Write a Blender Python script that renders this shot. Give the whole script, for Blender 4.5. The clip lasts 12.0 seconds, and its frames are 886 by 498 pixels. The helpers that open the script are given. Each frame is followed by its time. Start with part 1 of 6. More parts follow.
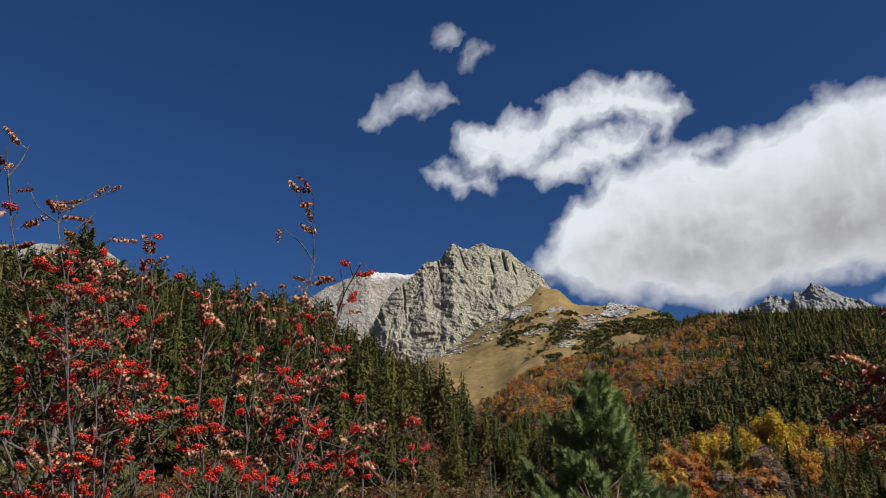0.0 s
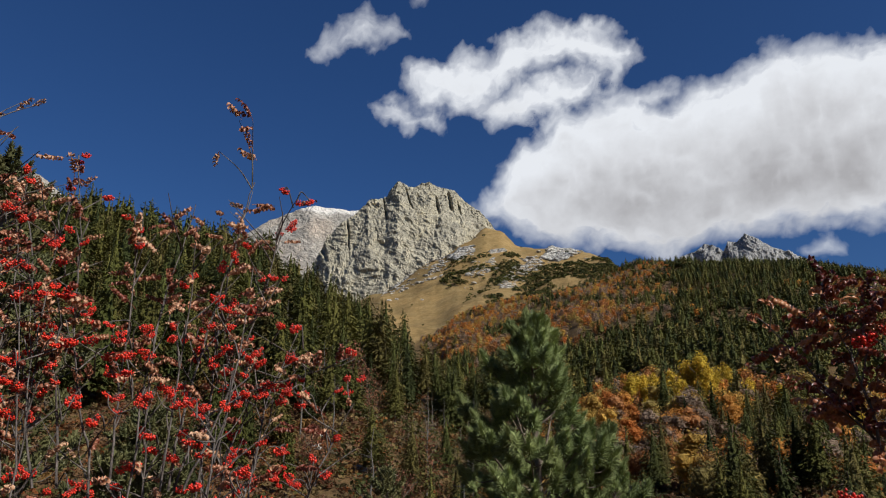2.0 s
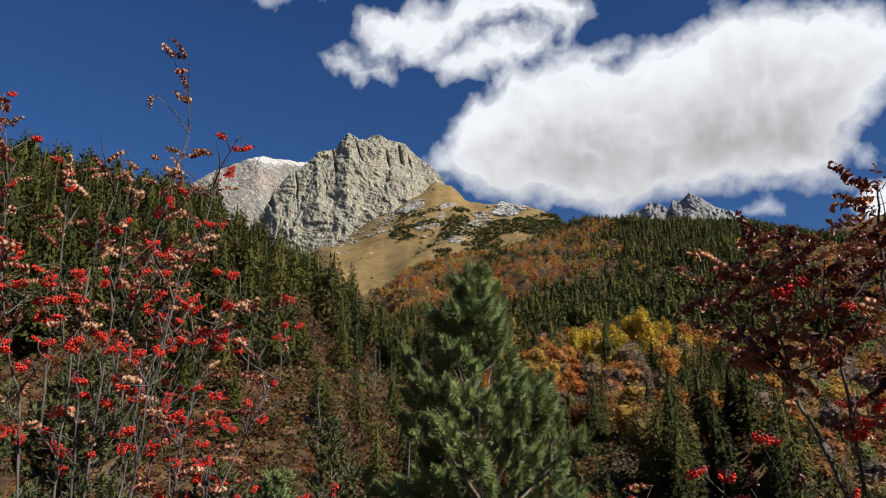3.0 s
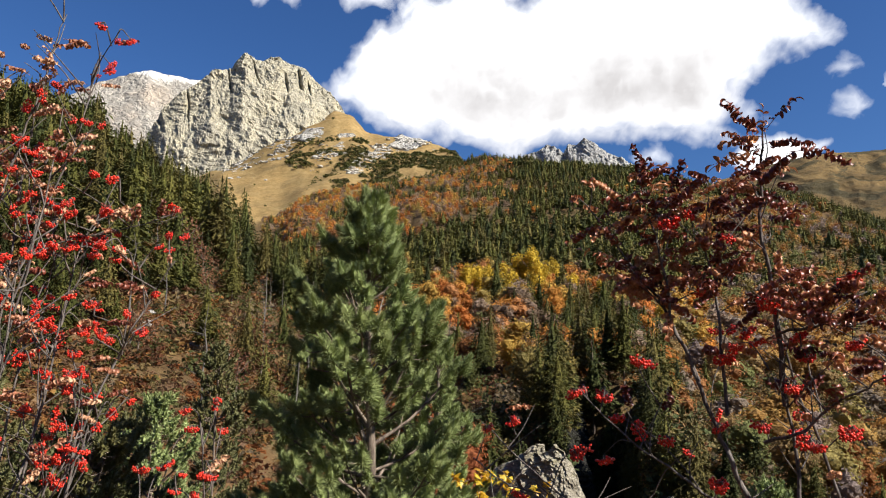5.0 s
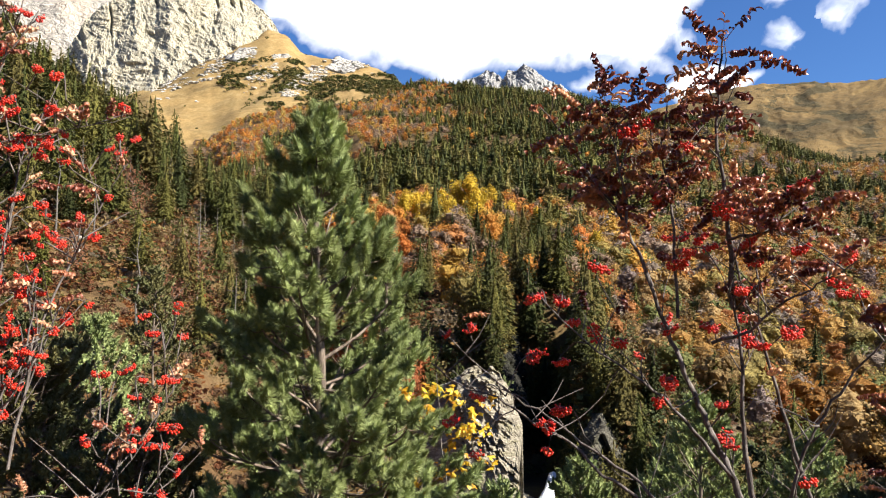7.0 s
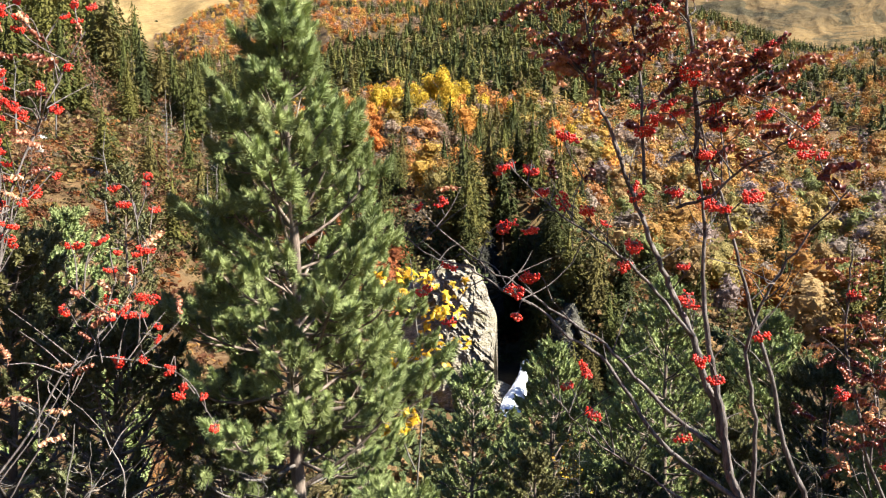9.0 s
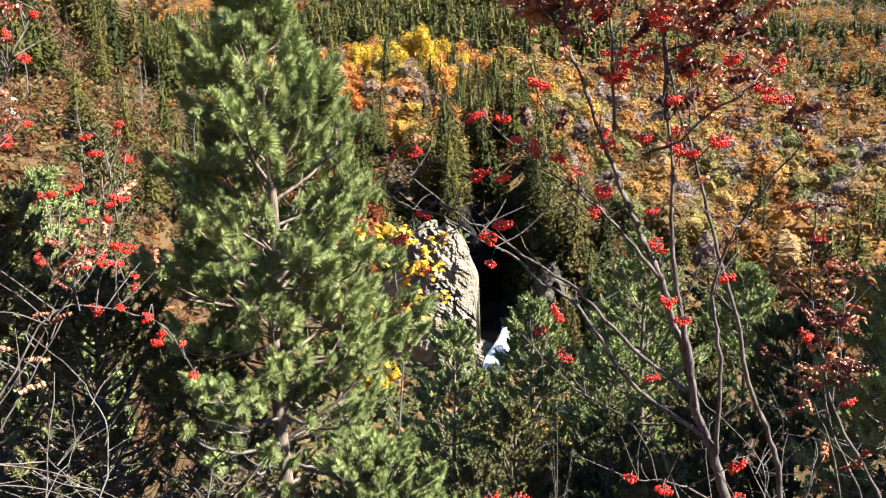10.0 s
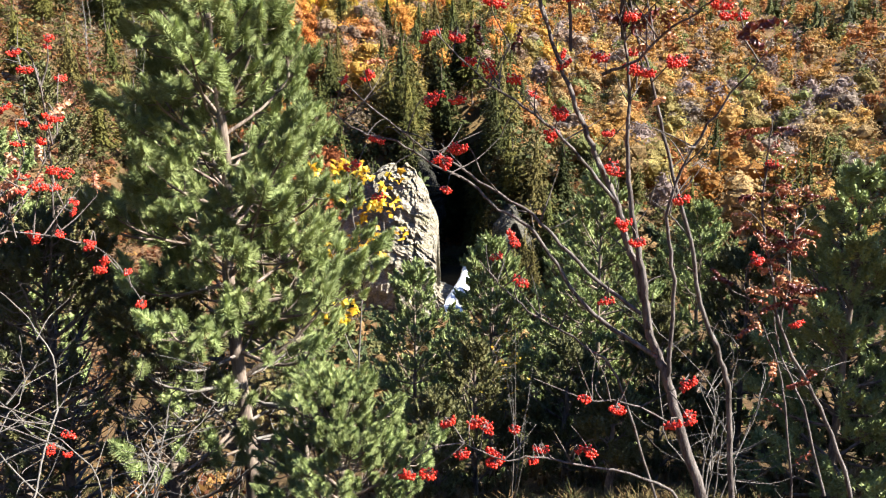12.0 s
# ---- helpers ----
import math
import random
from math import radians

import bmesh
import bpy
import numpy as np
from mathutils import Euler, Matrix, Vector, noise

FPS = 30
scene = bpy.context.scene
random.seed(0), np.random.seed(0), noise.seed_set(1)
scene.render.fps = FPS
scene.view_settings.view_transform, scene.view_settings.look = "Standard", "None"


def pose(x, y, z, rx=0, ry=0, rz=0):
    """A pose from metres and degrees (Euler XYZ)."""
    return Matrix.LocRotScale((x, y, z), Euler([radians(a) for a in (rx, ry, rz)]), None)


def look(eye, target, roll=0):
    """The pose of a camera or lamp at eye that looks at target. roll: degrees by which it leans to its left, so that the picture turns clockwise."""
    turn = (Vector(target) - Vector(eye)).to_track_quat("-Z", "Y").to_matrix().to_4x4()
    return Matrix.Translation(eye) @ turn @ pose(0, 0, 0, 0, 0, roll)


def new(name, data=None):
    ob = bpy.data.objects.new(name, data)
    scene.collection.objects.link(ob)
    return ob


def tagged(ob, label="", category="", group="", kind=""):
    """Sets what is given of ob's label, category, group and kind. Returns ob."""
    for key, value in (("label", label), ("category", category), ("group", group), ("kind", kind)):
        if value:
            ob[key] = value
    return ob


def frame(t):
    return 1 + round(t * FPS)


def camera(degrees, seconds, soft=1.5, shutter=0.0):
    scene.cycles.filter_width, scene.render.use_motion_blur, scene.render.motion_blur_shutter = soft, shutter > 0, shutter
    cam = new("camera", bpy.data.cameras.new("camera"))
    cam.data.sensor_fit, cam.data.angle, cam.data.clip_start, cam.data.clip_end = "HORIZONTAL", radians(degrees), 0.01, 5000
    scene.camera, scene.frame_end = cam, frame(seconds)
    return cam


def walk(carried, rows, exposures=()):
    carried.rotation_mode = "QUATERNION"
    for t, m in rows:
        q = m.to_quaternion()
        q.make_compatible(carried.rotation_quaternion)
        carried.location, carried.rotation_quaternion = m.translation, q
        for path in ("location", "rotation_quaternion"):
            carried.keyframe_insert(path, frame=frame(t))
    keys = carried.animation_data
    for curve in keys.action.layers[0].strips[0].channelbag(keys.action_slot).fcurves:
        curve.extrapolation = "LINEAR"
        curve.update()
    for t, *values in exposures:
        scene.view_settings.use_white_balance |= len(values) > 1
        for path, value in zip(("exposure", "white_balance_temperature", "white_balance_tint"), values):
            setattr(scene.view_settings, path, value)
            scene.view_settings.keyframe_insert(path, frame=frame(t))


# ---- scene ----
cam = camera(60.9, 12.0, soft=1.1)
walk(cam, [
    (0.0, pose(0.000, -0.000, 0.000, 112.03, 0.64, -0.00)),
    (0.5, pose(0.015, 0.017, 0.014, 111.28, 0.43, -0.61)),
    (1.0, pose(0.008, 0.000, 0.010, 110.25, 0.12, -1.65)),
    (1.5, pose(-0.006, 0.020, -0.001, 108.91, 0.03, -3.00)),
    (2.0, pose(0.013, 0.040, -0.007, 107.33, 0.03, -4.65)),
    (2.5, pose(0.028, 0.033, -0.027, 105.57, 0.03, -6.60)),
    (3.0, pose(0.053, 0.018, -0.032, 103.84, 0.20, -8.58)),
    (5.0, pose(0.064, 0.073, -0.078, 98.84, -0.94, -16.84)),
    (5.5, pose(0.046, 0.077, -0.089, 97.73, -1.10, -18.48)),
    (6.0, pose(0.010, 0.064, -0.105, 96.51, -1.03, -19.87)),
    (6.5, pose(-0.017, 0.094, -0.131, 95.07, -0.97, -20.95)),
    (7.0, pose(-0.017, 0.113, -0.155, 93.33, -0.73, -21.54)),
    (7.5, pose(-0.019, 0.111, -0.185, 91.30, -0.56, -21.97)),
    (9.5, pose(-0.013, 0.048, -0.277, 83.87, 0.46, -24.16)),
    (10.0, pose(-0.007, 0.021, -0.303, 82.47, 0.67, -24.94)),
    (10.5, pose(0.004, 0.036, -0.333, 81.06, 0.73, -25.84)),
    (11.0, pose(0.015, 0.048, -0.356, 79.75, 0.67, -26.73)),
    (11.5, pose(0.023, 0.053, -0.373, 78.77, 0.71, -27.46)),
    (12.0, pose(0.027, 0.046, -0.386, 78.19, 0.71, -28.03)),
], exposures=[
    (0.0, 0.05, 6150, 10), (1.0, 0.05, 6150, 10), (2.0, 0.10, 6150, 10), (3.0, 0.26, 6200, 10), (4.0, 0.72, 6300, 10), (5.0, 0.95, 6400, 10), (6.0, 1.15, 6500, 10),
    (7.0, 1.5, 6500, 10), (8.0, 1.8, 6450, 10), (9.5, 2.05, 6350, 10), (12.0, 2.15, 6300, 10),
])

# ---- light ----
SUN_AZ, SUN_EL = 130.0, 38.0        # clockwise from +y, above the horizon
SUN_DIR = Vector((math.sin(radians(SUN_AZ)) * math.cos(radians(SUN_EL)),
                  math.cos(radians(SUN_AZ)) * math.cos(radians(SUN_EL)),
                  math.sin(radians(SUN_EL))))
world = bpy.data.worlds.new("sky")
scene.world = world
world.use_nodes = True
wn = world.node_tree.nodes
sky = wn.new("ShaderNodeTexSky")
sky.sky_type = "NISHITA"
sky.sun_disc = False
sky.sun_elevation = radians(SUN_EL)
sky.sun_rotation = radians(SUN_AZ)
sky.altitude = 700
sky.air_density = 1.0
sky.dust_density = 1.3
sky.ozone_density = 2.2
deep = wn.new("ShaderNodeHueSaturation")
deep.inputs["Saturation"].default_value = 1.12
world.node_tree.links.new(sky.outputs[0], deep.inputs["Color"])
cool = wn.new("ShaderNodeMix")
cool.data_type, cool.blend_type = "RGBA", "MULTIPLY"
cool.inputs[0].default_value = 1.0
cool.inputs[7].default_value = (0.75, 1.05, 1.50, 1.0)
world.node_tree.links.new(deep.outputs[0], cool.inputs[6])
world.node_tree.links.new(cool.outputs[2], wn["Background"].inputs[0])
wn["Background"].inputs[1].default_value = 0.037
sun_data = bpy.data.lights.new("sun", "SUN")
sun_data.energy, sun_data.angle, sun_data.color = 5.0, radians(0.53), (1.0, 0.945, 0.84)
sun = new("sun", sun_data)
sun.matrix_world = look((0, 0, 200), Vector((0, 0, 200)) - SUN_DIR)

# ---- noise and mesh tools ----
def cell(ix, iy, iz):
    h = (ix.astype(np.int64) * 374761393 + iy.astype(np.int64) * 668265263 + iz.astype(np.int64) * 2147483647) & 0xFFFFFFFF
    h = ((h ^ (h >> 13)) * 1274126177) & 0xFFFFFFFF
    h = ((h ^ (h >> 16)) * 2246822519) & 0xFFFFFFFF
    return ((h ^ (h >> 15)) & 0xFFFFFF) / float(0xFFFFFF)


def soft_noise(p):
    """Smooth value noise in -1..1 at the points p (N, 3)."""
    i = np.floor(p).astype(np.int64)
    f = p - i
    f = f * f * (3 - 2 * f)
    x, y, z = i[:, 0], i[:, 1], i[:, 2]
    total = 0
    for dx in (0, 1):
        for dy in (0, 1):
            for dz in (0, 1):
                w = ((f[:, 0] if dx else 1 - f[:, 0]) * (f[:, 1] if dy else 1 - f[:, 1]) * (f[:, 2] if dz else 1 - f[:, 2]))
                total = total + w * cell(x + dx, y + dy, z + dz)
    return total * 2 - 1


def fbm(p, octaves=4, gain=0.5, ridged=False):
    p = np.asarray(p, float)
    total, amp, norm = 0, 1.0, 0
    for k in range(octaves):
        n = soft_noise(p * 2.03 ** k + 17.3 * k)
        total = total + amp * (1 - 2 * np.abs(n) if ridged else n)
        norm += amp
        amp *= gain
    return total / norm


def smooth(a, b, x):
    t = np.clip((x - a) / (b - a), 0, 1)
    return t * t * (3 - 2 * t)


def np_mesh(name, verts, faces, material, tint=None, shade=None, flat=True, extra=None):
    """A mesh from arrays: verts (N, 3), faces (M, k). tint: colour per vertex, extra: dict of float attributes."""
    me = bpy.data.meshes.new(name)
    verts = np.ascontiguousarray(verts, np.float32)
    faces = np.ascontiguousarray(faces, np.int32)
    m, k = faces.shape
    me.vertices.add(len(verts))
    me.vertices.foreach_set("co", verts.ravel())
    me.loops.add(m * k)
    me.loops.foreach_set("vertex_index", faces.ravel())
    me.polygons.add(m)
    me.polygons.foreach_set("loop_start", np.arange(0, m * k, k, dtype=np.int32))
    me.polygons.foreach_set("use_smooth", np.full(m, not flat))
    if tint is not None:
        a = me.attributes.new("tint", "FLOAT_COLOR", "POINT")
        a.data.foreach_set("color", np.concatenate([tint, np.ones((len(tint), 1))], 1).astype(np.float32).ravel())
    for key, values in (extra or {}).items():
        a = me.attributes.new(key, "FLOAT", "POINT")
        a.data.foreach_set("value", np.asarray(values, np.float32))
    me.update(calc_edges=True)
    me.validate()
    if material:
        me.materials.append(material)
    return me


def part(name, mesh, parent=None, label="", at=None):
    ob = new(name, mesh)
    if parent is not None:
        ob.parent = parent
    if at is not None:
        ob.matrix_basis = at
    return tagged(ob, label=label) if label else ob


def thing(name, label, category, group="", kind="", at=None, mesh=None):
    ob = new(name, mesh)
    if at is not None:
        ob.matrix_basis = at
    return tagged(ob, label, category, group, kind)


def polar(az, r, z=0.0):
    a = radians(az)
    return Vector((math.sin(a) * r, math.cos(a) * r, z))


def inside(outline, U, W):
    """Signed distance in degrees to a closed outline, positive within."""
    P = np.array(outline, float)
    Q = np.roll(P, -1, 0)
    best = np.full(U.shape, 1e9)
    hit = np.zeros(U.shape, bool)
    for (ax, ay), (bx, by) in zip(P, Q):
        t = np.clip(((U - ax) * (bx - ax) + (W - ay) * (by - ay)) / ((bx - ax) ** 2 + (by - ay) ** 2), 0, 1)
        best = np.minimum(best, np.hypot((U - ax - t * (bx - ax)) * 0.92, W - ay - t * (by - ay)))
        hit ^= ((ay > W) != (by > W)) & (U < (bx - ax) * (W - ay) / (by - ay + 1e-9) + ax)
    return np.where(hit, best, -best)


# ---- materials ----
class Nodes:
    def __init__(self, name):
        self.m = bpy.data.materials.new(name)
        self.m.use_nodes = True
        self.t = self.m.node_tree
        self.b = self.t.nodes["Principled BSDF"]
        self.out = self.t.nodes["Material Output"]

    def add(self, kind, **inputs):
        n = self.t.nodes.new(kind)
        for key, value in inputs.items():
            self.put(n.inputs[key.replace("_", " ")], value)
        return n

    def put(self, socket, value):
        if isinstance(value, bpy.types.NodeSocket):
            self.t.links.new(value, socket)
        else:
            socket.default_value = value

    def coords(self, scale=(1, 1, 1)):
        c = self.t.nodes.new("ShaderNodeTexCoord")
        m = self.add("ShaderNodeMapping", Vector=c.outputs["Object"], Scale=scale)
        return m.outputs[0]

    def noise(self, vec, scale, detail=4, rough=0.55, distortion=0.0):
        n = self.add("ShaderNodeTexNoise", Vector=vec, Scale=scale, Detail=detail, Roughness=rough, Distortion=distortion)
        return n.outputs["Fac"]

    def ramp(self, fac, stops):
        n = self.t.nodes.new("ShaderNodeValToRGB")
        e = n.color_ramp.elements
        while len(e) < len(stops):
            e.new(0.5)
        for el, (pos, col) in zip(e, stops):
            el.position = pos
            el.color = (*col, 1) if not isinstance(col, (int, float)) else (col, col, col, 1)
        self.put(n.inputs[0], fac)
        return n.outputs[0]

    def mix(self, fac, a, b, mode="MIX"):
        n = self.t.nodes.new("ShaderNodeMix")
        n.data_type, n.blend_type = "RGBA", mode
        self.put(n.inputs[0], fac)
        self.put(n.inputs[6], a if isinstance(a, bpy.types.NodeSocket) else (*a, 1))
        self.put(n.inputs[7], b if isinstance(b, bpy.types.NodeSocket) else (*b, 1))
        return n.outputs[2]

    def math(self, op, a, b=0.0):
        n = self.t.nodes.new("ShaderNodeMath")
        n.operation = op
        self.put(n.inputs[0], a)
        self.put(n.inputs[1], b)
        return n.outputs[0]

    def attr(self, name, out="Color"):
        n = self.t.nodes.new("ShaderNodeAttribute")
        n.attribute_name = name
        return n.outputs[out]

    def bump(self, height, strength, distance):
        n = self.add("ShaderNodeBump", Height=height, Strength=strength, Distance=distance)
        self.put(self.b.inputs["Normal"], n.outputs[0])

    def done(self, colour, rough=0.8, spec=0.3):
        self.put(self.b.inputs["Base Color"], colour)
        self.put(self.b.inputs["Roughness"], rough)
        self.put(self.b.inputs["Specular IOR Level"], spec)
        return self.m

    def leafy(self, colour, share=0.35, rough=0.65, spec=0.12):
        """Foliage: light also passes through."""
        self.done(colour, rough, spec)
        tr = self.add("ShaderNodeBsdfTranslucent", Color=colour)
        mixer = self.add("ShaderNodeMixShader", Fac=share)
        self.t.links.new(self.b.outputs[0], mixer.inputs[1])
        self.t.links.new(tr.outputs[0], mixer.inputs[2])
        self.t.links.new(mixer.outputs[0], self.out.inputs[0])
        return self.m


def rock_material(name, pale, dark, stain, size, bump, cracks=0.6, tall=0.55, band=None):
    """Broken rock: patches of tone, blocks parted by dark cracks at two sizes, fine grain."""
    n = Nodes(name)
    v = n.coords((1, 1, tall))
    bent = n.add("ShaderNodeTexNoise", Vector=v, Scale=2.2 / size, Detail=5)
    shift = n.t.nodes.new("ShaderNodeVectorMath")
    shift.operation = "MULTIPLY_ADD"
    n.t.links.new(bent.outputs["Color"], shift.inputs[0])
    shift.inputs[1].default_value = (size * 0.5,) * 3
    n.t.links.new(v, shift.inputs[2])
    big = n.noise(v, 1.0 / size, 6, 0.6, 0.4)
    fine = n.noise(v, 9.0 / size, 8, 0.7)
    c = n.ramp(big, [(0.32, dark), (0.5, pale), (0.7, stain)])
    heights = []
    for k, scale in enumerate((2.6 / size, 8.0 / size)):
        cell_ = n.add("ShaderNodeTexVoronoi", Vector=shift.outputs[0], Scale=scale)
        cell_.feature = "DISTANCE_TO_EDGE"
        tone = n.add("ShaderNodeTexVoronoi", Vector=shift.outputs[0], Scale=scale)
        edge = cell_.outputs["Distance"]
        c = n.mix(n.ramp(tone.outputs["Color"], [(0.2, 0.22), (0.8, 0.0)]), c, tuple(x * 0.62 for x in dark))
        c = n.mix(n.ramp(edge, [(0.0, cracks * (1.0 if k else 0.8)), (0.07 + 0.05 * k, 0.0)]), c, tuple(x * 0.22 for x in dark))
        heights.append(n.ramp(edge, [(0.0, 0.0), (0.25, 1.0)]))
    c = n.mix(n.ramp(fine, [(0.36, 0.5), (0.6, 0.0)]), c, tuple(x * 0.4 for x in dark))
    if band:
        sep = n.add("ShaderNodeSeparateXYZ", Vector=n.coords())
        tilt = n.math("ADD", sep.outputs[2], n.math("MULTIPLY", sep.outputs[0], 0.16))
        off = n.math("ADD", n.math("SUBTRACT", tilt, band[0]), n.math("MULTIPLY", n.math("SUBTRACT", big, 0.5), 190.0))
        far_ = n.math("DIVIDE", n.math("ABSOLUTE", off), band[1])
        c = n.mix(n.ramp(far_, [(0.4, 0.75), (0.9, 0.0)]), c, (0.70, 0.66, 0.60))
    n.bump(n.mix(0.4, n.mix(0.5, heights[0], heights[1]), fine), 0.8, bump)
    return n.done(c, 0.9, 0.1)


CRAG = rock_material("crag_rock", (0.50, 0.45, 0.335), (0.36, 0.33, 0.255), (0.53, 0.46, 0.305), 62, 4.0, 0.42, 0.75)
PALE = rock_material("pale_rock", (0.43, 0.39, 0.33), (0.31, 0.285, 0.25), (0.49, 0.40, 0.31), 150, 10, 0.25, 0.8, band=(1015, 40))
JAG = rock_material("grey_rock", (0.46, 0.445, 0.42), (0.27, 0.265, 0.26), (0.48, 0.46, 0.42), 60, 10, 0.4)
DARK_CLIFF = rock_material("dark_olive_cliff_rock", (0.17, 0.155, 0.12), (0.08, 0.075, 0.06), (0.11, 0.11, 0.06), 3.5, 0.25, 0.6, 1.2)
# deep shade of the gorge put into a near-black rock colour
SHADE_CLIFF = rock_material("shade_dark_gorge_rock", (0.045, 0.042, 0.036), (0.022, 0.021, 0.019), (0.035, 0.036, 0.022), 3.5, 0.25, 0.6, 1.2)
WHITE_STONE = rock_material("white_outcrop_rock", (0.74, 0.70, 0.63), (0.46, 0.43, 0.38), (0.62, 0.55, 0.44), 18, 1.5, 0.35)
BOULDER = rock_material("boulder_rock", (0.66, 0.62, 0.56), (0.38, 0.36, 0.33), (0.5, 0.45, 0.36), 14, 2, 0.3)
CLIFF = rock_material("cliff_rock", (0.46, 0.41, 0.32), (0.22, 0.19, 0.14), (0.20, 0.18, 0.08), 2.6, 0.12, 0.6, 3.0)


def ground_material():
    n = Nodes("hillside_ground")
    v = n.coords()
    big = n.noise(v, 0.012, 6, 0.6)
    mid = n.noise(v, 0.16, 6, 0.65)
    fine = n.noise(v, 2.3, 6, 0.7)
    litter = n.ramp(mid, [(0.32, (0.035, 0.025, 0.014)), (0.5, (0.10, 0.058, 0.026)), (0.68, (0.16, 0.105, 0.04)), (0.8, (0.07, 0.062, 0.022))])
    patch = n.noise(v, 0.035, 7, 0.68, 0.6)
    grass = n.ramp(n.mix(0.5, patch, mid), [(0.34, (0.17, 0.115, 0.045)), (0.46, (0.29, 0.185, 0.07)), (0.56, (0.37, 0.25, 0.10)), (0.68, (0.44, 0.33, 0.18))])
    scree = n.ramp(n.mix(0.5, mid, fine), [(0.34, (0.075, 0.034, 0.015)), (0.45, (0.14, 0.066, 0.026)), (0.55, (0.18, 0.105, 0.05)), (0.66, (0.27, 0.20, 0.14))])
    litter = n.mix(n.attr("rust", "Fac"), litter, scree)
    c = n.mix(n.attr("meadow", "Fac"), litter, grass)
    c = n.mix(n.ramp(big, [(0.4, 0.0), (0.65, 0.35)]), c, (0.13, 0.11, 0.05))
    c = n.mix(n.ramp(fine, [(0.3, 0.5), (0.6, 0.0)]), c, (0.04, 0.03, 0.018))
    n.bump(n.mix(0.5, mid, fine), 0.8, 0.5)
    return n.done(c, 0.95, 0.1)


def brown_hill_material():
    n = Nodes("dry_hill_grass")
    v = n.coords()
    big = n.noise(v, 0.0035, 7, 0.6, 0.8)
    mid = n.noise(v, 0.0045, 10, 0.68, 1.6)
    fine = n.noise(v, 0.09, 6, 0.7)
    c = n.ramp(big, [(0.36, (0.10, 0.068, 0.03)), (0.5, (0.17, 0.11, 0.045)), (0.66, (0.23, 0.15, 0.06))])
    c = n.mix(n.ramp(mid, [(0.42, 0.8), (0.47, 0.0)]), c, (0.035, 0.033, 0.018))
    c = n.mix(n.ramp(fine, [(0.4, 0.45), (0.55, 0.0)]), c, (0.08, 0.065, 0.035))
    n.bump(mid, 0.5, 25)
    return n.done(c, 0.95, 0.1)


def foliage_material(name, share=0.3, vary=0.5):
    n = Nodes(name)
    v = n.coords()
    k = n.noise(v, 0.35, 4, 0.7)
    fine = n.noise(v, 3.2, 4, 0.75)
    c = n.mix(n.ramp(k, [(0.35, vary), (0.65, 0.0)]), n.attr("tint"), n.mix(0.6, n.attr("tint"), (0.010, 0.010, 0.006)))
    c = n.mix(n.ramp(fine, [(0.40, 0.3), (0.54, 0.0)]), c, (0.014, 0.012, 0.007))
    n.bump(fine, 0.9, 0.5)
    return n.leafy(c, share)


GROUND = ground_material()
HILL = brown_hill_material()
WOODS = foliage_material("woods_foliage", 0.06, 0.5)
AUTUMN = foliage_material("autumn_foliage", 0.3, 0.25)


def bark_material(name, a, b, scale):
    n = Nodes(name)
    v = n.coords((1, 1, 0.25))
    k = n.noise(v, scale, 6, 0.7)
    spots = n.noise(v, scale * 3.1, 3, 0.6)
    c = n.ramp(k, [(0.35, a), (0.62, b)])
    c = n.mix(n.ramp(spots, [(0.58, 0.0), (0.7, 0.5)]), c, tuple(min(1, x * 1.6) for x in b))
    n.bump(k, 0.6, 0.02)
    return n.done(c, 0.85, 0.2)


BARK = bark_material("pine_bark", (0.07, 0.05, 0.04), (0.24, 0.19, 0.15), 14)
TWIG = bark_material("dead_twig_bark", (0.065, 0.056, 0.048), (0.19, 0.17, 0.15), 30)

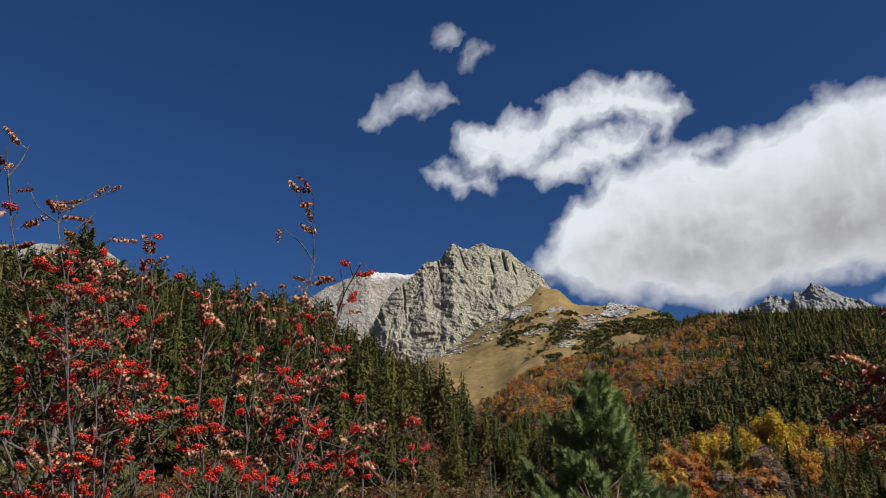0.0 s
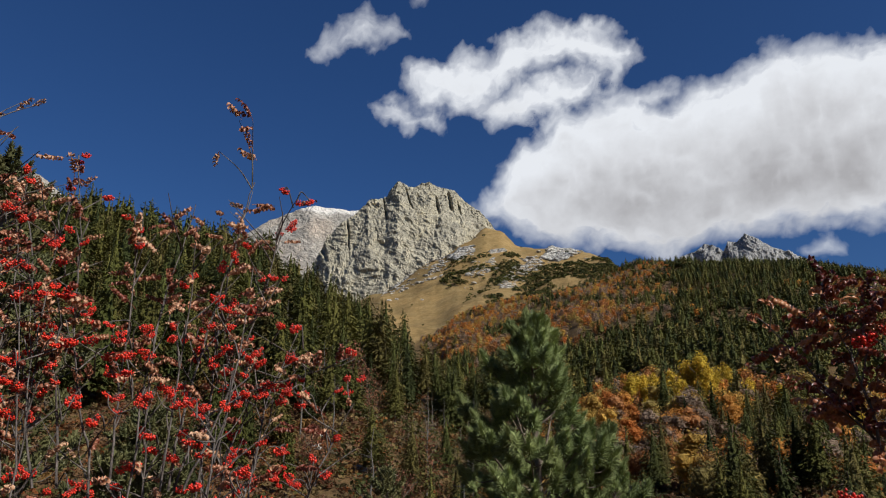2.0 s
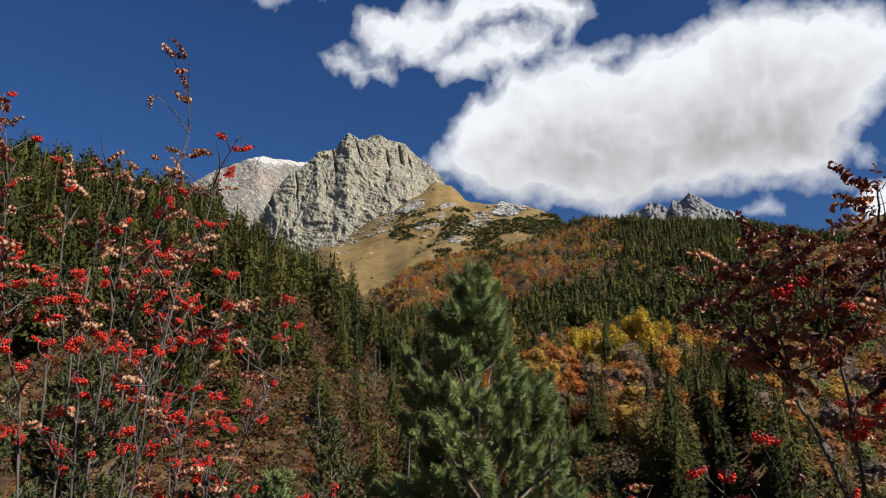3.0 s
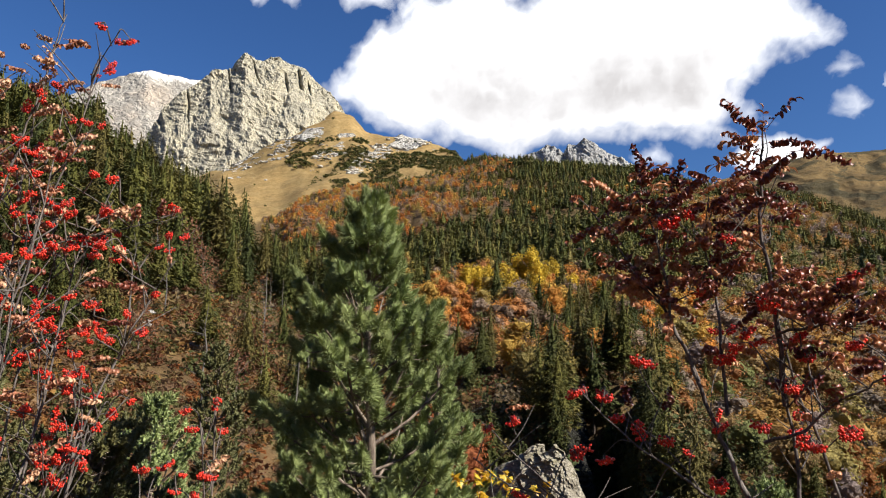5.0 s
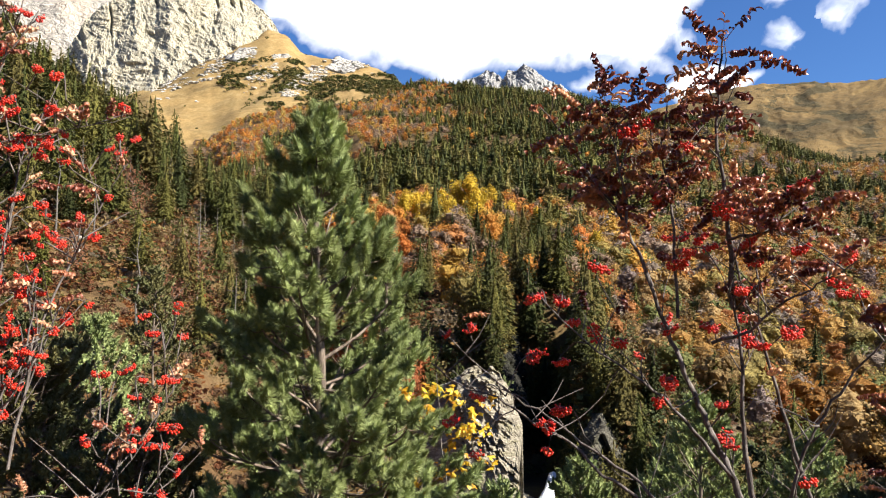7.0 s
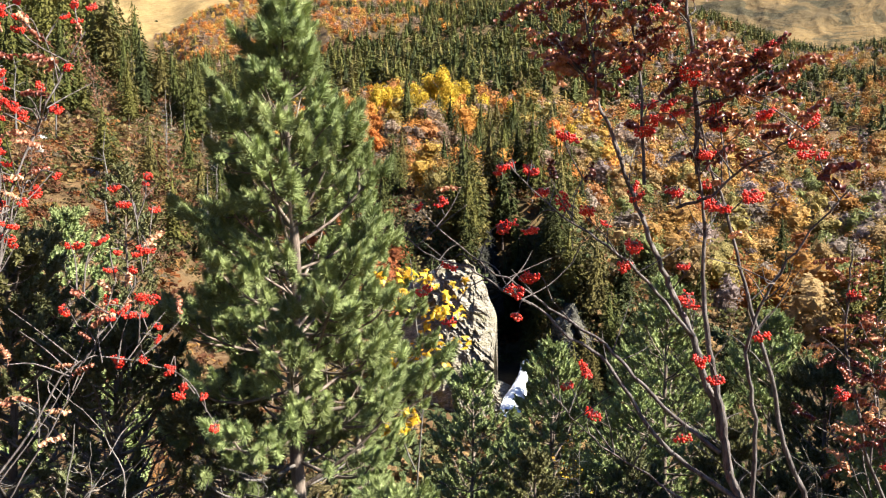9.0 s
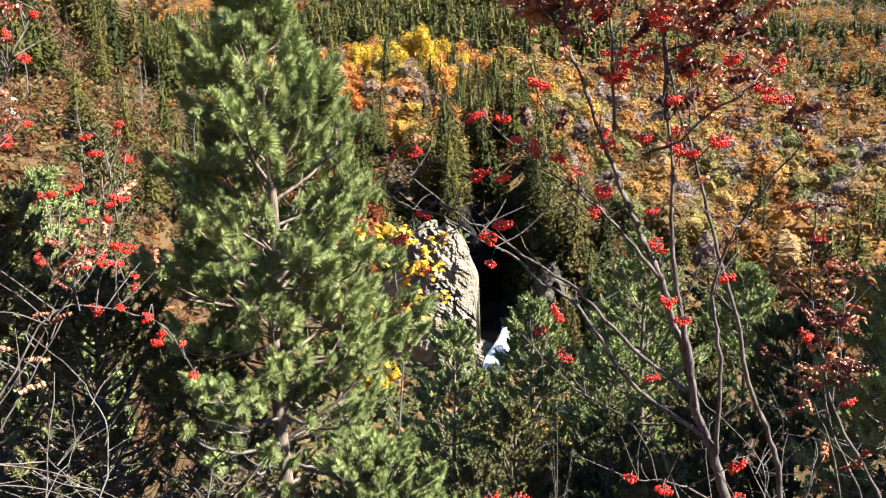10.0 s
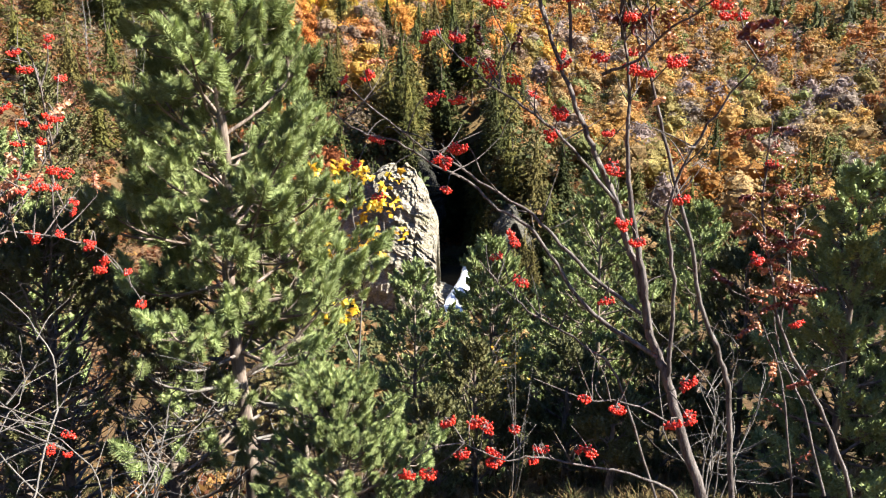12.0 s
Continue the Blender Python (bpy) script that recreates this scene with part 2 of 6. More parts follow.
# ---- the lie of the land: valley sections as (distance, height) from the viewpoint ----
SECTIONS = {
    -20: [(0, -1.7), (3, -2.3), (8, -4.5), (20, -6), (60, -2), (100, 8), (160, 28), (240, 60), (350, 103), (460, 142), (520, 150), (700, 120), (1100, 60), (2600, 40)],
    -10: [(0, -1.7), (3, -2.4), (8, -4.8), (20, -8), (55, -8), (95, 3), (150, 21), (220, 48), (320, 86), (400, 108), (460, 110), (700, 90), (1100, 120), (1800, 300), (2600, 300)],
    -4: [(0, -1.7), (3, -2.5), (8, -5), (20, -9), (50, -10), (90, 0), (140, 14), (200, 34), (280, 58), (330, 68), (420, 60), (700, 80), (1100, 170), (1800, 380), (2600, 380)],
    0: [(0, -1.7), (3, -2.55), (8, -5.1), (20, -9.5), (50, -11), (90, -2), (140, 10), (200, 27), (275, 46), (330, 52), (460, 57), (750, 105), (1050, 204), (1350, 305), (1550, 372), (1700, 427), (1900, 480), (2600, 420)],
    4: [(0, -1.7), (3, -2.6), (8, -5.2), (20, -10), (50, -12), (90, -4), (140, 7), (200, 20), (270, 33), (330, 36), (500, 55), (800, 125), (1000, 194), (1300, 300), (1560, 418), (1760, 518), (2000, 560), (2600, 440)],
    6: [(0, -1.7), (3, -2.6), (8, -5.3), (20, -10.5), (50, -14), (90, -7), (140, 3), (200, 14), (290, 28), (450, 60), (650, 118), (880, 175), (1030, 219), (1350, 337), (1600, 459), (1800, 574), (2000, 610), (2600, 440)],
    8: [(0, -1.7), (3, -2.6), (8, -5.3), (20, -10.5), (50, -14), (90, -7), (140, 3), (200, 14), (290, 28), (450, 60), (650, 118), (880, 186), (1050, 240), (1400, 375), (1650, 504), (1890, 654), (2050, 640), (2600, 400)],
    9.3: [(0, -1.7), (3, -2.6), (8, -5.3), (20, -10.5), (50, -14), (90, -7), (140, 3), (200, 14), (290, 28), (450, 60), (650, 118), (880, 192), (1060, 248), (1400, 380), (1650, 508), (1870, 637), (2050, 610), (2600, 400)],
    11: [(0, -1.7), (3, -2.6), (8, -5.4), (20, -11), (50, -15), (90, -9), (140, 0), (200, 9), (300, 26), (450, 63), (650, 125), (880, 200), (1090, 260), (1300, 336), (1550, 444), (1810, 571), (2000, 540), (2600, 400)],
    13: [(0, -1.7), (3, -2.6), (8, -5.4), (20, -11), (50, -15), (90, -9), (140, 0), (200, 9), (300, 26), (450, 63), (650, 125), (880, 205), (1080, 262), (1300, 343), (1550, 450), (1750, 546), (2000, 500), (2600, 400)],
    15: [(0, -1.7), (3, -2.6), (8, -5.4), (20, -11), (48, -16), (62, -14), (72, -9), (110, -5), (160, 3), (270, 24), (420, 62), (620, 128), (880, 208), (1080, 268), (1350, 372), (1550, 454), (1710, 526), (2000, 480), (2600, 380)],
    17.5: [(0, -1.7), (3, -2.6), (8, -5.4), (20, -11), (48, -16), (62, -14), (72, -9), (110, -5), (160, 3), (270, 24), (420, 62), (620, 128), (880, 212), (1080, 276), (1350, 374), (1620, 478), (2000, 440), (2600, 320)],
    20: [(0, -1.7), (3, -2.6), (8, -5.4), (20, -11), (45, -18), (70, -19.5), (76, -7), (110, -3), (160, 5), (250, 22), (400, 60), (600, 125), (850, 212), (1100, 306), (1300, 345), (2600, 250)],
    30: [(0, -1.7), (3, -2.6), (8, -5.2), (20, -11), (45, -19), (70, -20), (76, -5), (110, -1.5), (160, 4), (250, 18), (400, 55), (600, 118), (850, 205), (1050, 272), (1250, 310), (2600, 200)],
    40: [(0, -1.7), (3, -2.5), (8, -5), (20, -10), (45, -18), (64, -18.5), (72, -15), (110, -14), (160, -9), (250, 4), (400, 38), (600, 98), (850, 176), (1050, 226), (1250, 240), (2600, 150)],
    50: [(0, -1.7), (3, -2.4), (8, -4.8), (20, -9), (45, -16), (58, -18), (90, -20), (160, -16), (250, -6), (400, 22), (600, 66), (850, 126), (1050, 156), (1250, 165), (2600, 100)],
}
SECTION_AZ = sorted(SECTIONS)


def height(x, y):
    """Height of the ground at x, y (arrays)."""
    x, y = np.asarray(x, float), np.asarray(y, float)
    r = np.hypot(x, y)
    az = np.degrees(np.arctan2(x, y))
    az = np.where(az > 150, az - 360, az)
    cols = np.stack([np.interp(r, *zip(*SECTIONS[a])) for a in SECTION_AZ])
    pos = np.clip(np.interp(az, SECTION_AZ, range(len(SECTION_AZ))), 0, len(SECTION_AZ) - 1.0001)
    i = pos.astype(int)
    f = pos - i
    f = 0.5 * f + 0.5 * f * f * (3 - 2 * f)
    idx = np.arange(r.size).reshape(r.shape)
    flat = cols.reshape(len(SECTION_AZ), -1)
    z = (flat[i.ravel(), idx.ravel()] * (1 - f.ravel()) + flat[i.ravel() + 1, idx.ravel()] * f.ravel()).reshape(r.shape)
    # behind the viewpoint the slope climbs on
    behind = smooth(75, 130, np.abs(az - 15))
    z = z * (1 - behind) + behind * (-1.7 + 0.32 * np.minimum(r, 900))
    p = np.stack([x, y, 0 * x], -1).reshape(-1, 3)
    gorge = smooth(25.6, 26.4, az) * (1 - smooth(31.2, 32.0, az)) * smooth(55, 60, r) * (1 - smooth(101, 106, r))
    z = z * (1 - gorge) + gorge * -19.5
    rough = np.clip(r, 4, 600) * 0.022
    z = z + 7.0 * fbm(p / 55 + 3, 3).reshape(r.shape) * smooth(900, 1200, r)
    z = z + rough * fbm(p / 60, 4).reshape(r.shape) * smooth(15, 120, r) + 0.12 * fbm(p / 1.3, 3).reshape(r.shape)
    return z


def height_at(x, y):
    return float(height(np.array([x]), np.array([y]))[0])


def build_ground():
    rings = np.concatenate([[0.0], np.geomspace(0.6, 4800, 300)])
    turns = np.concatenate([np.linspace(-180, -40, 60, endpoint=False), np.linspace(-40, 66, 420, endpoint=False), np.linspace(66, 180, 50)])
    R, A = np.meshgrid(rings, np.radians(turns), indexing="ij")
    X, Y = np.sin(A) * R, np.cos(A) * R
    Z = height(X, Y)
    az = np.degrees(A)
    p = np.stack([X, Y, 0 * X], -1).reshape(-1, 3)
    n1 = fbm(p / 90, 4).reshape(R.shape)
    rust = smooth(-0.25, 0.35, fbm(p / 22 + 11, 4).reshape(R.shape)) * smooth(40, 70, R) * (1 - smooth(420, 560, R))
    meadow = smooth(900, 1000, R + 60 * n1) * smooth(-14, -8, az) * (1 - smooth(17, 21, az + 1.5 * n1))
    n, m = R.shape
    i = np.arange(n * m).reshape(n, m)
    faces = np.stack([i[:-1, :-1], i[:-1, 1:], i[1:, 1:], i[1:, :-1]], -1).reshape(-1, 4)
    me = np_mesh("ground", np.stack([X, Y, Z], -1).reshape(-1, 3), faces, GROUND, flat=False, extra={"meadow": meadow.ravel(), "rust": rust.ravel()})
    thing("ground", "steep valley ground of dry grass, leaf litter and soil", "ground", kind="structure", mesh=me)


build_ground()


# ---- mountains: a face that leans back under a jagged crest ----
def mountain(name, label, material, crest, foot, lean, relief, size, category="mountain", tower=1.0, cells=(300, 170), seed=0.0, depth=500, wave=(0.55, 1.0), ribbed=0.4, clefts=(), bulge=0.45, blocks=0.0):
    """crest: (azimuth, distance, height) along the top; foot: (azimuth, height) along its lower edge. lean: how far the face leans back per metre of height."""
    ca, cd, ch = (np.array(v, float) for v in zip(*crest))
    fa, fh = (np.array(v, float) for v in zip(*foot))
    nu, nv = cells
    az = np.linspace(ca[0], ca[-1], nu)
    top, dist, low = np.interp(az, ca, ch), np.interp(az, ca, cd), np.interp(az, fa, fh)
    soft_top = np.convolve(np.pad(top - low, 60, mode="edge"), np.hanning(121) / np.hanning(121).sum(), "valid")
    line = np.stack([az * 0.9 + seed, 0 * az, 0 * az], 1)
    jag = tower * relief * (0.42 * fbm(line * 1.3, 4, 0.55, True) + 0.16 * fbm(line * 5, 3, 0.6))
    v = np.concatenate([np.linspace(0, 1, nv), 1 + np.linspace(0.03, 1, 26)])
    V, AZ = np.meshgrid(v, az, indexing="ij")
    front = np.clip(V, 0, 1)
    back = np.clip(V - 1, 0, 1)
    H = low + (top - low) * front - back * (top - low) * 0.9 + jag * smooth(0.86, 1.0, front) * (1 - back)
    D = dist - lean * soft_top * (1 - front) + back * depth
    span = np.radians(AZ) * dist
    w = np.stack([span / size / 1.7, H / size / 1.7, 0 * H + seed + 31], -1).reshape(-1, 3)
    warp, warp2 = fbm(w, 4).reshape(V.shape), fbm(w + 50, 4).reshape(V.shape)
    span, HH = span + 0.55 * size * warp, H + 0.55 * size * warp2
    p = np.stack([span / size, HH / size * wave[0], 0 * H + seed], -1).reshape(-1, 3)
    ribs = fbm(p, 5, 0.45, True).reshape(V.shape)
    q = np.stack([span / size * 0.8 + HH / size * 0.5, HH / size * 1.4, 0 * H + seed + 5], -1).reshape(-1, 3)
    ledges = fbm(q, 5, 0.6).reshape(V.shape)
    grain = fbm(q * 7.3, 3, 0.6, True).reshape(V.shape)
    fade = smooth(0, 0.06, front) * (1 - back * 0.5)
    big = fbm(np.stack([span / size * 0.33, H / size * 0.4, 0 * H + seed + 9], -1).reshape(-1, 3), 3).reshape(V.shape)
    gash = 0 * V
    for ca_, e0, e1, wide in clefts:
        el = np.degrees(np.arctan2(H, dist))
        lean_ = ca_ + (el - e0) * -0.22 + 0.5 * warp2
        gash = gash + np.exp(-((AZ - lean_) / wide) ** 2) * smooth(e0, e0 + 0.7, el) * (1 - smooth(e1 - 0.7, e1, el))
    if blocks:
        # broken blocks and slanting ledges: stepped noise along two tilted sets of joints
        for k, (along, down, scale, deep_) in enumerate(((0.86, 0.5, 0.5, 0.30), (0.94, -0.34, 0.23, 0.20), (0.35, 0.94, 0.16, 0.12))):
            a_, b_ = span * along + HH * down, HH * along - span * down
            w_ = fbm(np.stack([a_ / (size * scale), b_ / (size * scale * 3.2), 0 * H + seed + 61 + k], -1).reshape(-1, 3), 3, 0.5).reshape(V.shape) * 4.0
            fl = np.floor(w_)
            D = D - fade * relief * blocks * deep_ * (fl + smooth(0.55, 1.0, w_ - fl)) / 1.6
    D = D - fade * relief * (ribbed * ribs + 0.3 * wave[1] * ledges + 0.08 * grain + bulge * big) + 0.9 * (12 + 0.6 * relief) * gash
    H = H + fade * relief * 0.10 * grain
    A = np.radians(AZ)
    X, Y = np.sin(A) * D, np.cos(A) * D
    n, m = V.shape
    i = np.arange(n * m).reshape(n, m)
    faces = np.stack([i[:-1, :-1], i[:-1, 1:], i[1:, 1:], i[1:, :-1]], -1).reshape(-1, 4)
    me = np_mesh(name, np.stack([X, Y, H], -1).reshape(-1, 3), faces, material, flat=False)
    return thing(name, label, category, kind="structure", mesh=me)


def rise(el, dist):
    return math.tan(radians(el)) * dist


# crest points as azimuth and elevation of the ridge seen from the path, at the distance of each massif
def crest_of(dist, pairs):
    return [(a, dist, rise(e, dist)) for a, e in pairs]


mountain("crag", "pale grey craggy rock peak with ribs and clefts", CRAG,
         crest_of(1950, [(-7.0, 14.0), (-5.5, 15.85), (-5.07, 16.9), (-4.56, 17.95), (-3.46, 19.05), (-2.5, 19.8), (-1.6, 20.6), (-1.33, 21.0), (-0.9, 21.0), (0.05, 21.3), (0.3, 21.75), (0.8, 22.2), (1.1, 22.4), (1.3, 22.3), (1.9, 21.95), (2.4, 21.95),
                         (2.9, 22.3), (3.6, 22.35), (4.2, 22.0), (4.9, 21.9), (5.6, 21.8), (5.95, 21.4), (6.5, 20.95), (7.2, 20.45), (7.9, 19.9), (8.5, 19.2), (10, 16.8), (11, 14.5)]),
         [(-7.0, 250), (-3, 330), (0, 380), (3, 430), (6, 480), (8.5, 560), (11, 420)], 0.55, 18, 58, cells=(680, 380), seed=2.0, ribbed=0.5, tower=0.4, wave=(0.4, 1.2), bulge=0.8, blocks=0.8,
         clefts=[(4.5, 19.3, 21.3, 0.09), (5.6, 19.6, 21.9, 0.12), (6.3, 19.4, 21.0, 0.06), (2.3, 19.8, 21.9, 0.05), (0.5, 18.9, 21.6, 0.06), (-2.4, 16.5, 19.4, 0.06), (-4.3, 15.6, 18.4, 0.12)])
mountain("pale_peak", "pale limestone mountain with a light band near its top", PALE,
         crest_of(2900, [(-13.5, 15.5), (-10.7, 17.8), (-9.1, 19.0), (-7.9, 19.5), (-7.0, 19.9), (-5.75, 20.35), (-5.1, 20.25), (-4.2, 20.1), (-2.4, 20.1), (-1.7, 20.3), (1, 19)]),
         [(-13.5, 500), (1, 600)], 0.8, 26, 230, cells=(360, 200), seed=9.0, tower=0.2, wave=(0.8, 1.2), ribbed=0.35, blocks=0.6)
mountain("far_peak", "pale rounded rock mountain behind the forest", PALE,
         crest_of(2900, [(-48, 18.0), (-38, 19.3), (-31.7, 19.4), (-29.7, 19.95), (-27.9, 20.1), (-25.9, 20.2), (-24.9, 19.9), (-23.8, 19.1), (-23.0, 18.6), (-20, 17.6), (-13, 17.6), (-9, 17)]),
         [(-48, 600), (-9, 500)], 0.9, 34, 420, cells=(300, 110), seed=13.0, tower=0.3, wave=(1.3, 1.5), ribbed=0.3)
mountain("jagged_peaks", "grey jagged twin rock peaks with steep gullies", JAG,
         crest_of(2900, [(20.5, 13.5), (22.5, 15.5), (23.2, 15.95), (24.0, 16.1), (24.6, 16.55), (25.3, 16.4), (25.95, 15.9), (26.3, 16.7), (27.0, 16.7), (27.5, 17.0), (28.1, 16.7), (28.7, 16.25), (29.4, 15.8), (30.5, 15.35), (33, 14)]),
         [(20.5, 500), (33, 500)], 0.7, 36, 80, cells=(360, 170), seed=4.0, tower=0.35, ribbed=1.0, blocks=0.5, bulge=0.5)
mountain("brown_hill", "bare rounded hill of dry brown grass", HILL,
         crest_of(2700, [(34, 12.2), (37, 13.2), (39.9, 13.9), (42.1, 14.3), (44.7, 14.5), (48.1, 14.4), (50, 14.0), (55, 14.2), (62, 13.5), (80, 12)]),
         [(34, 250), (80, 200)], 1.9, 60, 420, cells=(360, 160), seed=21.0, tower=0.1, wave=(0.5, 0.4), ribbed=0.45, bulge=0.9)

# ---- clouds: a far glowing backdrop, light and shade set in its emission, thinning out at its rims ----
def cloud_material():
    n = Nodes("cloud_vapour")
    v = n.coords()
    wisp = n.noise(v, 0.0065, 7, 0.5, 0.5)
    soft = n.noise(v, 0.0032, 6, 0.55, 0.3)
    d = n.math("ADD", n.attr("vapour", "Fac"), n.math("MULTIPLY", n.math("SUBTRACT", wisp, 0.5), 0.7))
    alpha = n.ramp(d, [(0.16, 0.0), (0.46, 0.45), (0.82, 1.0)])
    base_shade = n.math("ADD", n.attr("base_shade", "Fac"), n.math("MULTIPLY", n.math("SUBTRACT", n.mix(0.45, soft, wisp), 0.5), 0.9))
    # sunlit white down to shaded grey, painted as emission colour
    colour = n.ramp(base_shade, [(0.12, (0.77, 0.77, 0.77)), (0.45, (0.64, 0.63, 0.625)), (1.0, (0.40, 0.385, 0.38))])
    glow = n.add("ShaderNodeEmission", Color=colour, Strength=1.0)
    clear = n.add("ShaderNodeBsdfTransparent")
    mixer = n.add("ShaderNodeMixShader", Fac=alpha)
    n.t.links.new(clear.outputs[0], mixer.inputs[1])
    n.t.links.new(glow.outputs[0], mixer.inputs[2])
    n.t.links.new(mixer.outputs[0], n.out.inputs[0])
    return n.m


CLOUD = cloud_material()
CLOUD_R = 4400.0


def cloud(label, outlines, soft=1.0, ragged=0.6, body=1.0, step=0.14, seed=0.0, relief=120, full=1.0):
    """outlines: closed rims as (azimuth, elevation) in degrees. body: how strongly the shaded grey underside is painted
    in.
    """
    every = np.concatenate([np.array(o, float) for o in outlines])
    a0, e0 = every.min(0) - 1.5
    a1, e1 = every.max(0) + 1.5
    E_, A_ = np.meshgrid(np.arange(e0, e1, step), np.arange(a0, a1, step), indexing="ij")
    p = np.stack([A_, E_, 0 * A_ + seed], -1).reshape(-1, 3)
    wx, wy = fbm(p / 1.6, 5, 0.6).reshape(A_.shape), fbm(p / 1.6 + 40, 5, 0.6).reshape(A_.shape)
    U, W = A_ + ragged * wx, E_ + ragged * wy
    D = np.max([inside(o, U, W) for o in outlines], 0)
    vapour = (0.45 + 0.5 * np.clip(D / soft, -1, 1)) * full
    top = np.max([np.interp(A_, *zip(*sorted((a, e) for a, e in o if e >= np.mean([q[1] for q in o])))) for o in outlines], 0)
    width = min(41, top.shape[1] // 2 * 2 - 1)
    ker = np.hanning(width + 2)[1:-1]
    line = np.convolve(np.pad(top[0], width // 2, mode="edge"), ker / ker.sum(), "valid")
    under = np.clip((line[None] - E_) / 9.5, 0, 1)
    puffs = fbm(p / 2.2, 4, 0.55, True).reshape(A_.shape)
    base_shade = body * np.clip(0.10 + 1.0 * under - 0.22 * puffs, 0, 1) * (0.35 + 0.65 * smooth(0.0, 3.5, D + 0.8 * puffs))
    R = CLOUD_R - relief * np.clip(D, 0, 2) * (1 + 0.3 * puffs)
    a, e = np.radians(A_), np.radians(E_)
    P = np.stack([np.sin(a) * np.cos(e) * R, np.cos(a) * np.cos(e) * R, np.sin(e) * R], -1)
    n, m = A_.shape
    i = np.arange(n * m).reshape(n, m)
    faces = np.stack([i[:-1, :-1], i[:-1, 1:], i[1:, 1:], i[1:, :-1]], -1).reshape(-1, 4)
    faces = faces[(D.ravel()[faces] > -soft).any(1)]
    used, inv = np.unique(faces, return_inverse=True)
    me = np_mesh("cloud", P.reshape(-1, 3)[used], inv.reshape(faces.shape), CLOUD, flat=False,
                 extra={"vapour": vapour.ravel()[used], "base_shade": base_shade.ravel()[used]})
    return thing("cloud", label, "cloud", "clouds in the sky", kind="structure", mesh=me)


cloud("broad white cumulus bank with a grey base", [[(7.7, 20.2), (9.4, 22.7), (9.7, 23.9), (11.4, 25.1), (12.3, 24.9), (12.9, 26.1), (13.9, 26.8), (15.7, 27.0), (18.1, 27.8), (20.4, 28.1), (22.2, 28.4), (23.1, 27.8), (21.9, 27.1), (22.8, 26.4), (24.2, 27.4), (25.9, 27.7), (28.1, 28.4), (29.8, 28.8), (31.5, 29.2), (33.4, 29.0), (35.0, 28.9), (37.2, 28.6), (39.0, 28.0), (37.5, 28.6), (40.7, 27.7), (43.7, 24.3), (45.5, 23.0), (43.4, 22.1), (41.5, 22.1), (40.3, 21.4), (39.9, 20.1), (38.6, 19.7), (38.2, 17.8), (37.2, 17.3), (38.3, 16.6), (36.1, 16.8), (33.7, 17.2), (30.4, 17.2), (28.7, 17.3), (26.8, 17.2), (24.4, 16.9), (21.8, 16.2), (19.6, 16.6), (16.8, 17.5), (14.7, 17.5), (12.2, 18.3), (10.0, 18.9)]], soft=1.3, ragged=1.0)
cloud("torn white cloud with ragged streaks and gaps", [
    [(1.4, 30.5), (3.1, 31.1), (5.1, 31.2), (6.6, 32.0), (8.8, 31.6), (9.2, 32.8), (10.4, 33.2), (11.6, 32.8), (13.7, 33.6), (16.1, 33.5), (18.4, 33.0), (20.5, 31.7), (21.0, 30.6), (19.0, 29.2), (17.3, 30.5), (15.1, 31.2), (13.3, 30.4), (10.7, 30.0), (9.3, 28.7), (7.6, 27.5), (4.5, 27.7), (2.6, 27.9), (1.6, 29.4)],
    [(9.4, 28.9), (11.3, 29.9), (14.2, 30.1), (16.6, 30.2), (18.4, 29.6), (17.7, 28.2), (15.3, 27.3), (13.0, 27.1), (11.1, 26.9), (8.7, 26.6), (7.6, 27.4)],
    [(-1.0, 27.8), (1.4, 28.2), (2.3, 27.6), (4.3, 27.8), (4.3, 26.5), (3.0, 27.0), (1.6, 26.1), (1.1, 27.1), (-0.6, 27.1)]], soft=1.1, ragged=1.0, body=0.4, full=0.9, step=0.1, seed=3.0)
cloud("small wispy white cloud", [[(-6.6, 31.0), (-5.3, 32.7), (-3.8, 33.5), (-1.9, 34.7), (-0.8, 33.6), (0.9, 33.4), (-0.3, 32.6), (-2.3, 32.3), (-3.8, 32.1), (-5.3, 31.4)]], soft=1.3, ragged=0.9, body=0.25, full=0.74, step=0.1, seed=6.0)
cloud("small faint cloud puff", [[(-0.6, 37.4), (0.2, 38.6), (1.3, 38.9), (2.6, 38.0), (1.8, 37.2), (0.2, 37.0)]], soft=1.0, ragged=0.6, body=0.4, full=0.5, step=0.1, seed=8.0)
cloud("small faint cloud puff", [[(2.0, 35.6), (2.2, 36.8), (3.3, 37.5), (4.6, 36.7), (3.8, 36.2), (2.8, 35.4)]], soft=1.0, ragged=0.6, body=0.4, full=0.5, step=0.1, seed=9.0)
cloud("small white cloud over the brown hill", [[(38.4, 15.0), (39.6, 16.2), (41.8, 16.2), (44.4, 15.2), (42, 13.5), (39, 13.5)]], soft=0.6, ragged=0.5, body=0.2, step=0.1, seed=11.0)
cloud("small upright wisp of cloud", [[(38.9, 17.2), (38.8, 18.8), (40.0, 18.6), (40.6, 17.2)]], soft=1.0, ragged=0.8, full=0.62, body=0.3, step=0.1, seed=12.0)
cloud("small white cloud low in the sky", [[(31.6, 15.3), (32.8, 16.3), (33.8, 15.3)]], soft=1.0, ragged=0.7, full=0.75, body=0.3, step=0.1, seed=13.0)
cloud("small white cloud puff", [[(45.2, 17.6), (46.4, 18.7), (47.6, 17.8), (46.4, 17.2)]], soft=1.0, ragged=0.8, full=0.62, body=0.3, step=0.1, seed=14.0)
